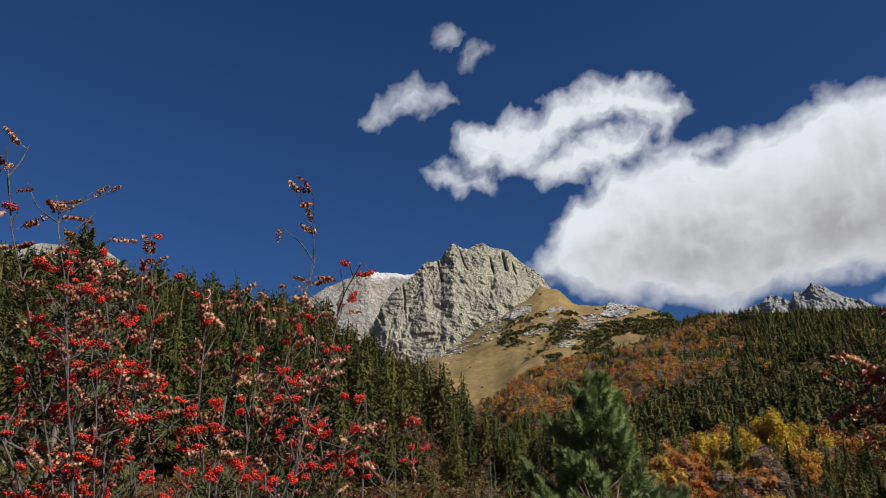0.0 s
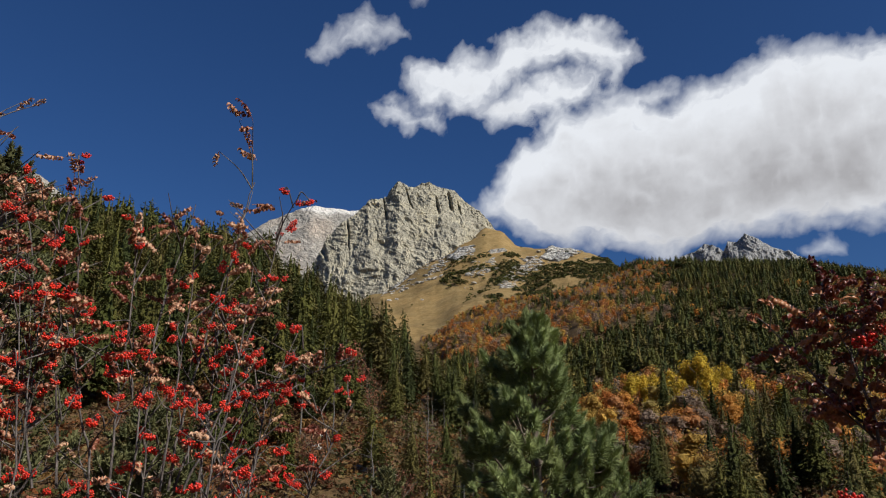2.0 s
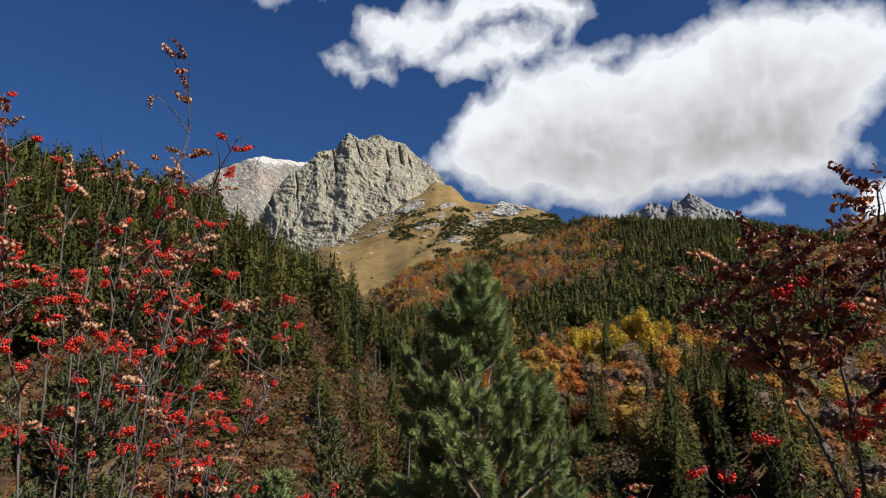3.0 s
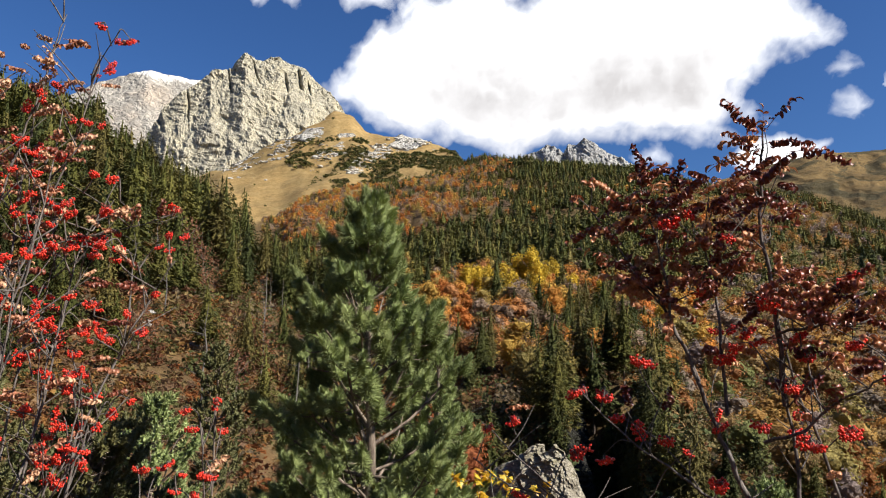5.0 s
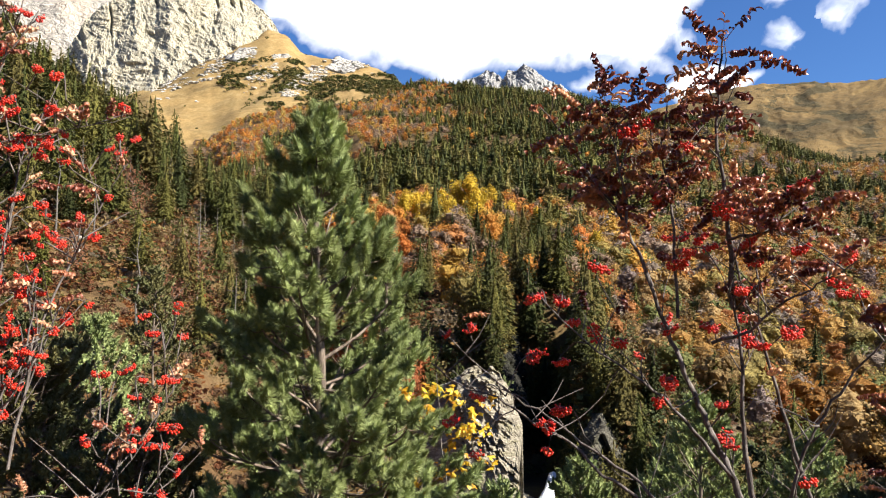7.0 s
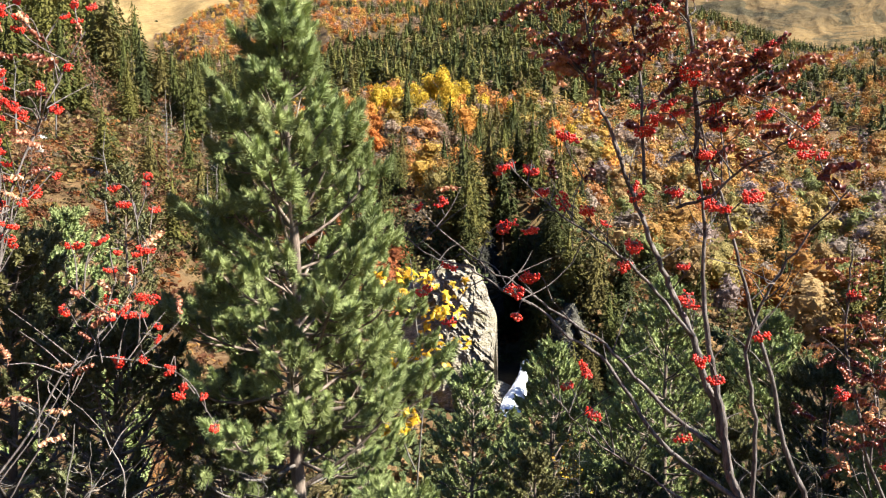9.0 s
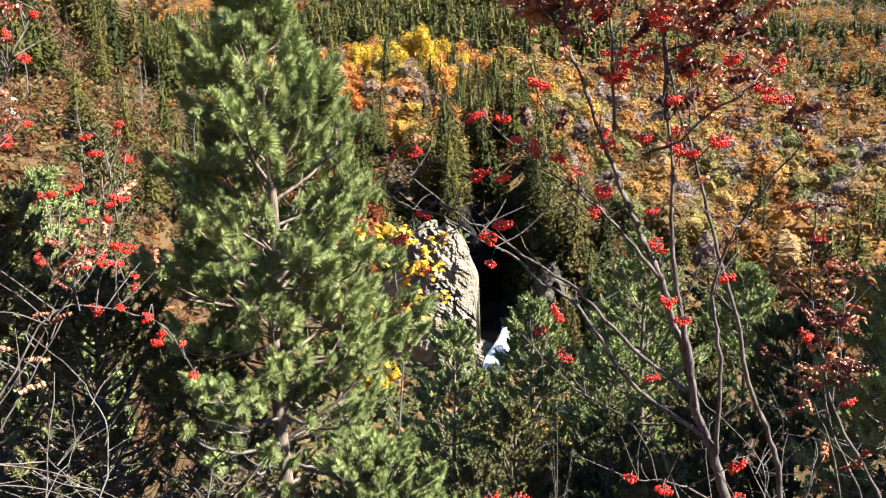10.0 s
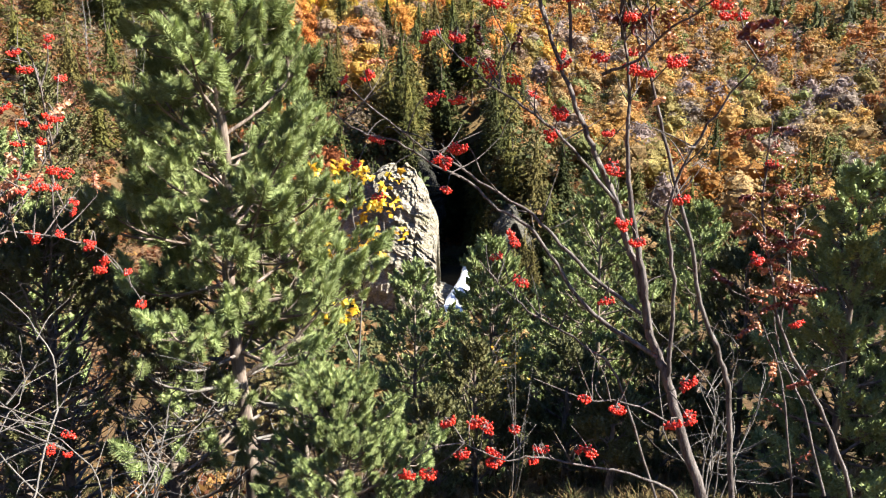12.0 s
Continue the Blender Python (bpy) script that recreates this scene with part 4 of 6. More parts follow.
def boulder_shape(seed):
    g = np.random.default_rng(seed)
    bm = bmesh.new()
    bmesh.ops.create_icosphere(bm, subdivisions=2, radius=0.5)
    v = np.array([p.co[:] for p in bm.verts])
    f = np.array([[q.index for q in face.verts] for face in bm.faces])
    bm.free()
    v = v * (1 + 0.45 * fbm(v * 2.3 + seed * 7, 3)[:, None])
    v = v * (1 + 0.25 * fbm(v * 5.1 + seed * 3, 2)[:, None])
    return v * np.array([1, 1, 0.6]) @ np.array(Matrix.Rotation(0.35, 3, "X")).T, f


def outcrops():
    g = np.random.default_rng(33)
    shapes = [boulder_shape(s) for s in range(6)]
    az, r, x, y, z = sow(-1, 18, 1250, 1900, 9, g)
    el = np.degrees(np.arctan2(z, r))
    n1 = patchy(x, y, 32, 9.0) + 0.5 * patchy(x, y, 10, 3.0)
    slab = np.maximum.reduce([inside(o, az, el) for o in WHITE_ROCK])
    strewn = np.maximum.reduce([inside(o, az, el) for o in STREWN_ROCK])
    ok = (slab + 0.12 * n1 > 0) | ((strewn > -0.2) & (n1 < 0.05 + 0.5 * strewn) & (g.random(len(x)) < 0.25)) | (g.random(len(x)) < 0.002)
    P = np.stack([x, y, z], 1)[ok]
    s = np.where(slab[ok] + 0.12 * n1[ok] > 0, 4.0 + 4 * g.random(ok.sum()), 1.8 + 6.5 * g.random(ok.sum()) ** 2.2)
    v, f, t = scatter(shapes, P, s, 1.0 + 0.9 * g.random(len(P)), np.ones((len(P), 3)), g)
    thing("rock_outcrops", "whitish rock outcrops strewn over the high meadow", "rocks", kind="stuff", mesh=np_mesh("rock_outcrops", v, f, WHITE_STONE))
    az, r, x, y, z = sow(-8, 40, 55, 280, 130, g)
    ok = patchy(x, y, 25, 6.0) > 0.15
    x, y, z = x[ok], y[ok], z[ok]
    s = 0.8 + 2.6 * g.random(len(x)) ** 2
    v, f, t = scatter(shapes, np.stack([x, y, z], 1), s, 1.0 + 0.8 * g.random(len(x)), np.ones((len(x), 3)), g)
    thing("slope_rocks", "grey rocks lying among the trees", "rocks", kind="stuff", mesh=np_mesh("slope_rocks", v, f, BOULDER))


outcrops()


# ---- gorge with the waterfall ----
def rock_wall(label, plan, z0, seed, slant, rise_extra=0.6, cells=(240, 130), material=None, tops=None, lean_back=2.2):
    """A broken, bedded rock face along a line in plan, given as (azimuth, distance), up to the ground above it."""
    P = np.array([polar(a, r)[:2] for a, r in plan])
    step = np.concatenate([[0], np.cumsum(np.linalg.norm(np.diff(P, axis=0), axis=1))])
    u = np.linspace(0, step[-1], cells[0])
    X, Y = np.interp(u, step, P[:, 0]), np.interp(u, step, P[:, 1])
    ker = np.hanning(17)
    ker /= ker.sum()
    pad = lambda q: np.convolve(np.concatenate([np.full(8, q[0]), q, np.full(8, q[-1])]), ker, "valid")
    X, Y = pad(X), pad(Y)
    tx, ty = np.gradient(X), np.gradient(Y)
    ln = np.hypot(tx, ty) + 1e-9
    nx, ny = ty / ln, -tx / ln
    back = 3.0
    top = height(X - nx * back, Y - ny * back) + rise_extra
    if tops:
        top = np.interp(np.degrees(np.arctan2(X, Y)), *zip(*tops))
    top = top + 1.6 * fbm(np.stack([X / 2.5, Y / 2.5, 0 * X + seed], 1), 3)
    V, _ = np.meshgrid(np.linspace(0, 1, cells[1]), u, indexing="ij")
    up = np.clip(V / 0.82, 0, 1)
    Z = z0 + (top - z0) * up
    p = np.stack([np.broadcast_to(X, V.shape), np.broadcast_to(Y, V.shape), Z + seed], -1).reshape(-1, 3)
    beds = (Z + slant * u + 0.9 * fbm(p / 3.4, 4).reshape(V.shape) + 0.25 * fbm(p / 0.9 + 4, 3).reshape(V.shape)) / 0.34
    layer = np.floor(beds)
    ledge = cell(layer.ravel(), (np.floor(u / 2.3)[None] + 0 * V + layer * 3).ravel(), 0 * layer.ravel()).reshape(V.shape)
    notch = np.abs((beds - layer) - 0.5) * 2
    patch = smooth(-0.25, 0.3, fbm(p / 3.2 + 9, 3).reshape(V.shape))
    cracks = fbm(np.stack([p[:, 0] / 1.3, p[:, 1] / 1.3, p[:, 2] / 4], 1), 4, 0.55, True).reshape(V.shape)
    push = 2.0 * fbm(p / 5.0, 4).reshape(V.shape) + patch * (0.15 * smooth(0.25, 0.95, notch) + 0.8 * (ledge - 0.5)) + 0.6 * cracks + 0.25 * fbm(p / 0.6, 4, 0.6, True).reshape(V.shape)
    lean = lean_back * up + 1.8 * up ** 6 + np.clip((V - 0.82) / 0.18, 0, 1) * (back - 1.0)
    off = push * smooth(0.0, 0.2, 1.0 - V) - lean
    Z = Z + 0.5 * fbm(p / 1.5, 3).reshape(V.shape) * smooth(0.7, 0.85, V)
    x, y = X + nx * off, Y + ny * off
    lid = np.clip((V - 0.84) / 0.16, 0, 1)
    Z = Z * (1 - lid) + lid * (np.minimum(height(x, y), Z) - 0.4)
    verts = np.stack([x, y, Z], -1)
    n, m = V.shape
    i = np.arange(n * m).reshape(n, m)
    faces = np.stack([i[:-1, :-1], i[:-1, 1:], i[1:, 1:], i[1:, :-1]], -1).reshape(-1, 4)
    return thing("cliff", label, "cliff", "gorge walls", kind="structure", mesh=np_mesh("cliff", verts.reshape(-1, 3), faces, material or CLIFF))


rock_wall("pale bedded rock cliff sloping down beside the gorge", [(15, 76), (19, 69), (22, 64.5), (25, 63), (27.6, 62.5), (29.2, 63.5), (29.9, 66), (30.0, 70)], -22.0, 1.0, 0.75,
          tops=[(15, -10), (19, -8.5), (22, -6.6), (24.0, -6.2), (25.6, -8.2), (26.8, -11.0), (28.2, -15.0), (29.7, -18.4)], lean_back=2.2)
# inner and head walls carry the gorge's shade in their colour
rock_wall("rock wall darkened for shade inside the gorge", [(22.5, 79), (25.8, 76.5), (26.9, 78), (27.6, 102)], -22.0, 5.0, 0.3, 0.4, (120, 110), SHADE_CLIFF, tops=[(22.5, -9), (25.5, -8), (29, -4)], lean_back=0.4)
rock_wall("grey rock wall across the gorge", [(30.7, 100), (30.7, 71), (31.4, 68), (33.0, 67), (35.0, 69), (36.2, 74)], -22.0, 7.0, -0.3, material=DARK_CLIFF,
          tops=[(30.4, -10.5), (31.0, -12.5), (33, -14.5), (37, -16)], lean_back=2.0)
rock_wall("rock darkened for shade at the head of the gorge", [(26.4, 98), (29.0, 100), (31.8, 98)], -22.0, 13.0, 0.2, 0.6, (60, 90), SHADE_CLIFF, lean_back=0.5)


def rim_scrub():
    """Dark bushes and brush that hang over the cliff rims and root on the ledges."""
    g = np.random.default_rng(81)
    tones = np.array([(0.085, 0.105, 0.038), (0.125, 0.12, 0.045), (0.18, 0.14, 0.055), (0.25, 0.15, 0.06), (0.065, 0.08, 0.03)])
    small = [broadleaf_shape(60, 0.10, 0.40, 190 + k, 0.02, False) for k in range(6)]
    az = np.concatenate([g.uniform(14, 25.8, 420), g.uniform(31.2, 46, 640), g.uniform(14, 40, 700), g.uniform(30.6, 36, 420)])
    r = np.where(az < 29, g.uniform(72, 84, len(az)), g.uniform(66, 80, len(az)))
    r[1060:1760] = g.uniform(22, 58, 700)
    r[1760:] = g.uniform(72, 125, 420)
    x, y = np.sin(np.radians(az)) * r, np.cos(np.radians(az)) * r
    s = 0.8 + 2.2 * g.random(len(x)) ** 1.5
    v, f, t = scatter(small, np.stack([x, y, height(x, y) - 0.15], 1), s, 0.9 + 0.5 * g.random(len(x)), pick(tones, len(x), g), g)
    thing("rim_scrub", "dark green and brown scrub on the rims of the gorge", "scrub", kind="stuff", mesh=np_mesh("rim_scrub", v, f, WOODS, tint=t))


rim_scrub()


def water_material():
    n = Nodes("falling_water")
    v = n.coords((3, 3, 0.5))
    k = n.noise(v, 2.0, 6, 0.7)
    n.bump(k, 0.8, 0.15)
    return n.done(n.ramp(k, [(0.25, (0.62, 0.67, 0.71)), (0.55, (0.88, 0.89, 0.90))]), 0.35, 0.4)


def waterfall():
    path = np.array([polar(29.8, 71, -16.6), polar(29.7, 69, -16.8), polar(29.6, 67.5, -17.0), polar(29.3, 66, -17.7), polar(28.9, 64.5, -18.2), polar(28.6, 62.5, -19.6), polar(28.9, 60, -20.2), polar(29.5, 52, -20.6)])
    t = np.linspace(0, len(path) - 1, 60)
    C = np.stack([np.interp(t, range(len(path)), path[:, k]) for k in range(3)], 1)
    across = np.array([0.87, -0.49, 0.0])
    half = np.interp(t, [0, 2, 4, 5, 7], [0.35, 0.45, 0.85, 1.15, 1.6])
    s = np.linspace(-1, 1, 22)
    P = C[:, None] + across * (half[:, None] * s[None])[..., None]
    q = P.reshape(-1, 3)
    P[..., 2] += 0.25 * (1 - s ** 2)[None] + 0.16 * fbm(q / 0.4, 4, 0.6).reshape(P.shape[:2])
    low = P - np.array([0.2, 0.3, 0.8])
    n, m = P.shape[:2]
    i = np.arange(n * m).reshape(n, m)
    top = np.stack([i[:-1, :-1], i[:-1, 1:], i[1:, 1:], i[1:, :-1]], -1).reshape(-1, 4)
    v = np.concatenate([P.reshape(-1, 3), low.reshape(-1, 3)])
    thing("waterfall", "white water tumbling out of the dark gorge", "waterfall", kind="structure", mesh=np_mesh("waterfall", v, np.concatenate([top, top[:, ::-1] + n * m]), water_material(), flat=False))


waterfall()


def gorge_trees():
    g = np.random.default_rng(77)
    for k, (az, r, tall) in enumerate([(33.2, 57, 3.5), (34.4, 54, 3.5), (36.6, 58, 7), (37.6, 54, 7), (38.4, 57, 10), (40.2, 60, 9), (42.0, 56, 8), (31.4, 72, 7), (33.0, 74, 8), (35.0, 73, 9), (37.0, 75, 8),
                                       (30.4, 94, 13), (29.2, 96, 14), (28.2, 94, 12), (31.4, 92, 12), (25.7, 80, 10), (25.4, 76, 8), (25.2, 75, 8), (24.0, 77, 9), (25.3, 88, 12), (27.0, 108, 13), (28.0, 104, 14), (30.2, 106, 14), (26.0, 81, 9), (25.5, 84, 10), (26.3, 88, 11), (25.9, 92, 12), (31.9, 76, 9), (31.6, 84, 10), (32.3, 88, 11), (32.0, 95, 12), (33.0, 92, 11), (31.4, 102, 13), (32.6, 100, 12), (30.9, 78, 9), (31.3, 73, 9), (30.8, 86, 11), (32.2, 62.5, 6), (33.4, 63.5, 6.5), (34.8, 61.5, 6), (29.1, 108, 13), (31.0, 64.5, 5.5), (31.6, 70, 7), (32.6, 68, 6), (34.2, 67, 7), (36, 68, 9), (38, 67, 8), (40, 69, 9), (41.6, 66, 8), (22.6, 73, 7), (20.4, 74, 8), (44.5, 58, 8), (47, 62, 9)]):
        p = polar(az, r)
        single_conifer("dark green conifer beside the gorge", p.x, p.y, tall * g.uniform(0.9, 1.1), 700 + k)


gorge_trees()

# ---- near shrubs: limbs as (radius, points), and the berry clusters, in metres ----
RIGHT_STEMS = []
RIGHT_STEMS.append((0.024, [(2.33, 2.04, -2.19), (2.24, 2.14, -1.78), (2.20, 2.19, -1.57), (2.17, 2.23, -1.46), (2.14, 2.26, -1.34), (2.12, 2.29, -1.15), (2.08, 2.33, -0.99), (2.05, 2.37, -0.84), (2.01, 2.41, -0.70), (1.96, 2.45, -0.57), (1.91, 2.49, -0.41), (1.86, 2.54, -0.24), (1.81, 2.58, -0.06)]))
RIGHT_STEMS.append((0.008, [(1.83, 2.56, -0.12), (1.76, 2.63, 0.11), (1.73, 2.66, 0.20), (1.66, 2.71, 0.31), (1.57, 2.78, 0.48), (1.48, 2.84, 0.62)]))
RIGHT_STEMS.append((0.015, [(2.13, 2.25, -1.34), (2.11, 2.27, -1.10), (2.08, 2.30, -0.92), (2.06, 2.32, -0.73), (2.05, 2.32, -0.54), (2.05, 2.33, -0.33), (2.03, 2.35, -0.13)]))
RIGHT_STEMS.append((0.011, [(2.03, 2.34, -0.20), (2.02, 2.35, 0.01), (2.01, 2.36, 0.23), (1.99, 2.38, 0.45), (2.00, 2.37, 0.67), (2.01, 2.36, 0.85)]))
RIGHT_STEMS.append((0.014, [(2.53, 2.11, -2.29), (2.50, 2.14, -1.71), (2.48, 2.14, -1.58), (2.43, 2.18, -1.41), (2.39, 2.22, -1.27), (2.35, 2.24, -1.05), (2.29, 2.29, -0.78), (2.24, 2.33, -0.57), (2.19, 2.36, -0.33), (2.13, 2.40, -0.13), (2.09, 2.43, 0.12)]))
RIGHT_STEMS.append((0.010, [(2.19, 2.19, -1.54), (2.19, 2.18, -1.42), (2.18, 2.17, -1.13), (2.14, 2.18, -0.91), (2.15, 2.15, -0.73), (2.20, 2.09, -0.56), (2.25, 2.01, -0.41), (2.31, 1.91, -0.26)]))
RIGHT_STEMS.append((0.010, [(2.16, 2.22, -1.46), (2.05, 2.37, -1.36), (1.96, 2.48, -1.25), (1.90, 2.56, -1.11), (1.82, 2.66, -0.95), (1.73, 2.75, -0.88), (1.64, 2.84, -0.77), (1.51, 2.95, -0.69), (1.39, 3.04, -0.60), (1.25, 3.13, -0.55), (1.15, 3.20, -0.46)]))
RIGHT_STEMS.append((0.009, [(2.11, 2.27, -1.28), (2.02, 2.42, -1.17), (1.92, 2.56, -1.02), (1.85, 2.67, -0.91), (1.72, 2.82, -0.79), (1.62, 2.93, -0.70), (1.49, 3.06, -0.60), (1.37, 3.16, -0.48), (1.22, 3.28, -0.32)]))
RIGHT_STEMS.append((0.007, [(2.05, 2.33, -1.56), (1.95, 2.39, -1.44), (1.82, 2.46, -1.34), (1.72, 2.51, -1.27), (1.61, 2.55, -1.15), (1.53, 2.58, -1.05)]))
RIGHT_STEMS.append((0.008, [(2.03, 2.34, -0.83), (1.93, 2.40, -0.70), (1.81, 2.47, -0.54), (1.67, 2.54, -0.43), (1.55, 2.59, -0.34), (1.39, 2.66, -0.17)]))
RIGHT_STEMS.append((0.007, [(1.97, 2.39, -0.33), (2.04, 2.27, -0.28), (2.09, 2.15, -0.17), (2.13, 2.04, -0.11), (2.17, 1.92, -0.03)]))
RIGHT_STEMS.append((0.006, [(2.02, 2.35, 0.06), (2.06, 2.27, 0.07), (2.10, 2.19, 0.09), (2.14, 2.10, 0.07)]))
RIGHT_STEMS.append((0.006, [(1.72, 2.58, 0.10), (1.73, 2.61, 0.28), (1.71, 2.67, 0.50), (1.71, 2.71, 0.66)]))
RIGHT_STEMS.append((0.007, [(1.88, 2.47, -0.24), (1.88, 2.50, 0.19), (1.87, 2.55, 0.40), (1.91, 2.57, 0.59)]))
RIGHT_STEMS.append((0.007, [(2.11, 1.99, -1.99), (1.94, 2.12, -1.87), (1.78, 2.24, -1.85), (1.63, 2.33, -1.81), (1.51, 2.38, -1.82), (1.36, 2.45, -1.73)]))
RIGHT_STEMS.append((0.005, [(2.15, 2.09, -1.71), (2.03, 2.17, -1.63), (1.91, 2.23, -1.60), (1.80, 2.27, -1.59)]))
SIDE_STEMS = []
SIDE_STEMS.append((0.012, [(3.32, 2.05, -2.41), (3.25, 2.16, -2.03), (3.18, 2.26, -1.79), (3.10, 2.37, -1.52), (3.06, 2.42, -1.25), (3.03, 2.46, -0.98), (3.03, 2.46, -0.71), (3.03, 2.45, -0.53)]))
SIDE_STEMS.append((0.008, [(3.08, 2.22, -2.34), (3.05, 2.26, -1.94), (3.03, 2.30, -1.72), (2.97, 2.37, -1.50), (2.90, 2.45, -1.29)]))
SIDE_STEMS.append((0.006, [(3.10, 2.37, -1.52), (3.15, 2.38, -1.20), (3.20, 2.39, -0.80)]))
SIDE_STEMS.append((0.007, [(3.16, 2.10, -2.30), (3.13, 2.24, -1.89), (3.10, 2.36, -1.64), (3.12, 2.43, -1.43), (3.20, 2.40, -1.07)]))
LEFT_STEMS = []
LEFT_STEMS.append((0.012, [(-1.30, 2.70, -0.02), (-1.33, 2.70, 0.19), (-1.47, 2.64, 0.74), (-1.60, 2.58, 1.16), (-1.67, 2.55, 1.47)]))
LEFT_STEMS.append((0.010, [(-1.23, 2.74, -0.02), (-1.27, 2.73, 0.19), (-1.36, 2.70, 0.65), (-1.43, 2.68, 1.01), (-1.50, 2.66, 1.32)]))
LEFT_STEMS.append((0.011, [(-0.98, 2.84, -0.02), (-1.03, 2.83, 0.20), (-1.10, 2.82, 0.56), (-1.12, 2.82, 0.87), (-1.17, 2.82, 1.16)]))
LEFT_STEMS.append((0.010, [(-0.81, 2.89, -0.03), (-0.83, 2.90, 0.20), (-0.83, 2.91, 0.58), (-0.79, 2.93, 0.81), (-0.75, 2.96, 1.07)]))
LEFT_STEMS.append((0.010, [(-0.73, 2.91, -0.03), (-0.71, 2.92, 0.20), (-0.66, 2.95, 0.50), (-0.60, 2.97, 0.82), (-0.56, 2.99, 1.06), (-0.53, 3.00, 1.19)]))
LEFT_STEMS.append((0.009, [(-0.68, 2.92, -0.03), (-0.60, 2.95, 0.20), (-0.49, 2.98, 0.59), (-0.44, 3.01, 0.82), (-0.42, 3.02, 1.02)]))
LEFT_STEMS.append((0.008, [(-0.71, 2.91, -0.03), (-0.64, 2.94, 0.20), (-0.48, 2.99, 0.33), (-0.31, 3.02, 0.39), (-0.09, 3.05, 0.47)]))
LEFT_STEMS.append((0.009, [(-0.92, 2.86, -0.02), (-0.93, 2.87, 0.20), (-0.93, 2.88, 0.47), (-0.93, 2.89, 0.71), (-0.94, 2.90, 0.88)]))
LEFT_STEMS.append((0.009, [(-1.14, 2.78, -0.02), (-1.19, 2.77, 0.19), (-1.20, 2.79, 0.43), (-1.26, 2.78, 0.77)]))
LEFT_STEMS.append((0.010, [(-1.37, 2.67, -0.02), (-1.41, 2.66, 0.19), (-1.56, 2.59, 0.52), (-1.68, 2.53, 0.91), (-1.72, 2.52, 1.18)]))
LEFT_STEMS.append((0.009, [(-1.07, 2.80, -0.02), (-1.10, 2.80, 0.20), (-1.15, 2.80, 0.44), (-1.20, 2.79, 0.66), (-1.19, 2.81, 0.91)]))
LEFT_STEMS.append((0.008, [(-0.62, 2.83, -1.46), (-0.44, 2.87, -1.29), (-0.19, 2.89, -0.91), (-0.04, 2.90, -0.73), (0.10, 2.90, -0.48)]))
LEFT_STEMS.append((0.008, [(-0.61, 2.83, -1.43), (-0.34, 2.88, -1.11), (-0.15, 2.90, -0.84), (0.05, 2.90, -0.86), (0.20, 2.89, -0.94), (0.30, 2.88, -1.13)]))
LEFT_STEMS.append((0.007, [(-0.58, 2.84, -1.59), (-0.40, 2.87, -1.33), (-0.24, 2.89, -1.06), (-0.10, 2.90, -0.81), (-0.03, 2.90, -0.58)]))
MAPLE_STEMS = []
MAPLE_STEMS.append((0.010, [(2.42, 6.57, -4.75), (2.45, 6.56, -3.77), (2.53, 6.53, -2.84), (2.58, 6.51, -2.06), (2.52, 6.53, -1.52), (2.47, 6.55, -0.89)]))
MAPLE_STEMS.append((0.008, [(2.13, 6.67, -3.50), (2.17, 6.65, -2.37), (2.18, 6.65, -1.50), (2.18, 6.65, -0.98)]))
MAPLE_STEMS.append((0.006, [(2.50, 6.54, -2.89), (2.28, 6.58, -2.36), (2.09, 6.61, -1.91), (2.00, 6.60, -1.69)]))
MAPLE_STEMS.append((0.006, [(2.55, 6.52, -2.39), (2.78, 6.50, -1.91), (2.82, 6.55, -1.44), (2.73, 6.66, -1.01)]))

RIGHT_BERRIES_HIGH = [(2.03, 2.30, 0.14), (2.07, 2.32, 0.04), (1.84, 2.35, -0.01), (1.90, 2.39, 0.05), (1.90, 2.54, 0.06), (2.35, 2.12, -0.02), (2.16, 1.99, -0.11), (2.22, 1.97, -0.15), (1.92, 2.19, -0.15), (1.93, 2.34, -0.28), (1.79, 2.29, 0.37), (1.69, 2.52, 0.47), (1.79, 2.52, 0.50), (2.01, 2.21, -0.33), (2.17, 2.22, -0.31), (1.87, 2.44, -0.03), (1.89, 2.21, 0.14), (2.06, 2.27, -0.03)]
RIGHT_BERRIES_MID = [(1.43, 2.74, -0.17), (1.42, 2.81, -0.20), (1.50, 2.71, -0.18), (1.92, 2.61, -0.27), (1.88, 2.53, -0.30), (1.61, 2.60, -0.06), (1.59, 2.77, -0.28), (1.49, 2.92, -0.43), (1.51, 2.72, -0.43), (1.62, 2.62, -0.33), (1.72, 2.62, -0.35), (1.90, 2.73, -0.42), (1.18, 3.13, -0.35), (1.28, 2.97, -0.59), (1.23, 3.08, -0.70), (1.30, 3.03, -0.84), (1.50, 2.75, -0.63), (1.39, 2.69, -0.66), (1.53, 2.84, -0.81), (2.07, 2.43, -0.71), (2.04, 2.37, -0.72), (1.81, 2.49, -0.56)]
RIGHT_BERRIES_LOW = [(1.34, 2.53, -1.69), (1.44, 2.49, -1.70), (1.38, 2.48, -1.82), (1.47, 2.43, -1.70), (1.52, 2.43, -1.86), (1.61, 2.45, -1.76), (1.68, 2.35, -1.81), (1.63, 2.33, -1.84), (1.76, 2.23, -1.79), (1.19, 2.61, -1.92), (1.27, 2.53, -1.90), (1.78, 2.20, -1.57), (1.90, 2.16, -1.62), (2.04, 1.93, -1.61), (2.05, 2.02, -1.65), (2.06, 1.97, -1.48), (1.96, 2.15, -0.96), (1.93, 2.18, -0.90)]
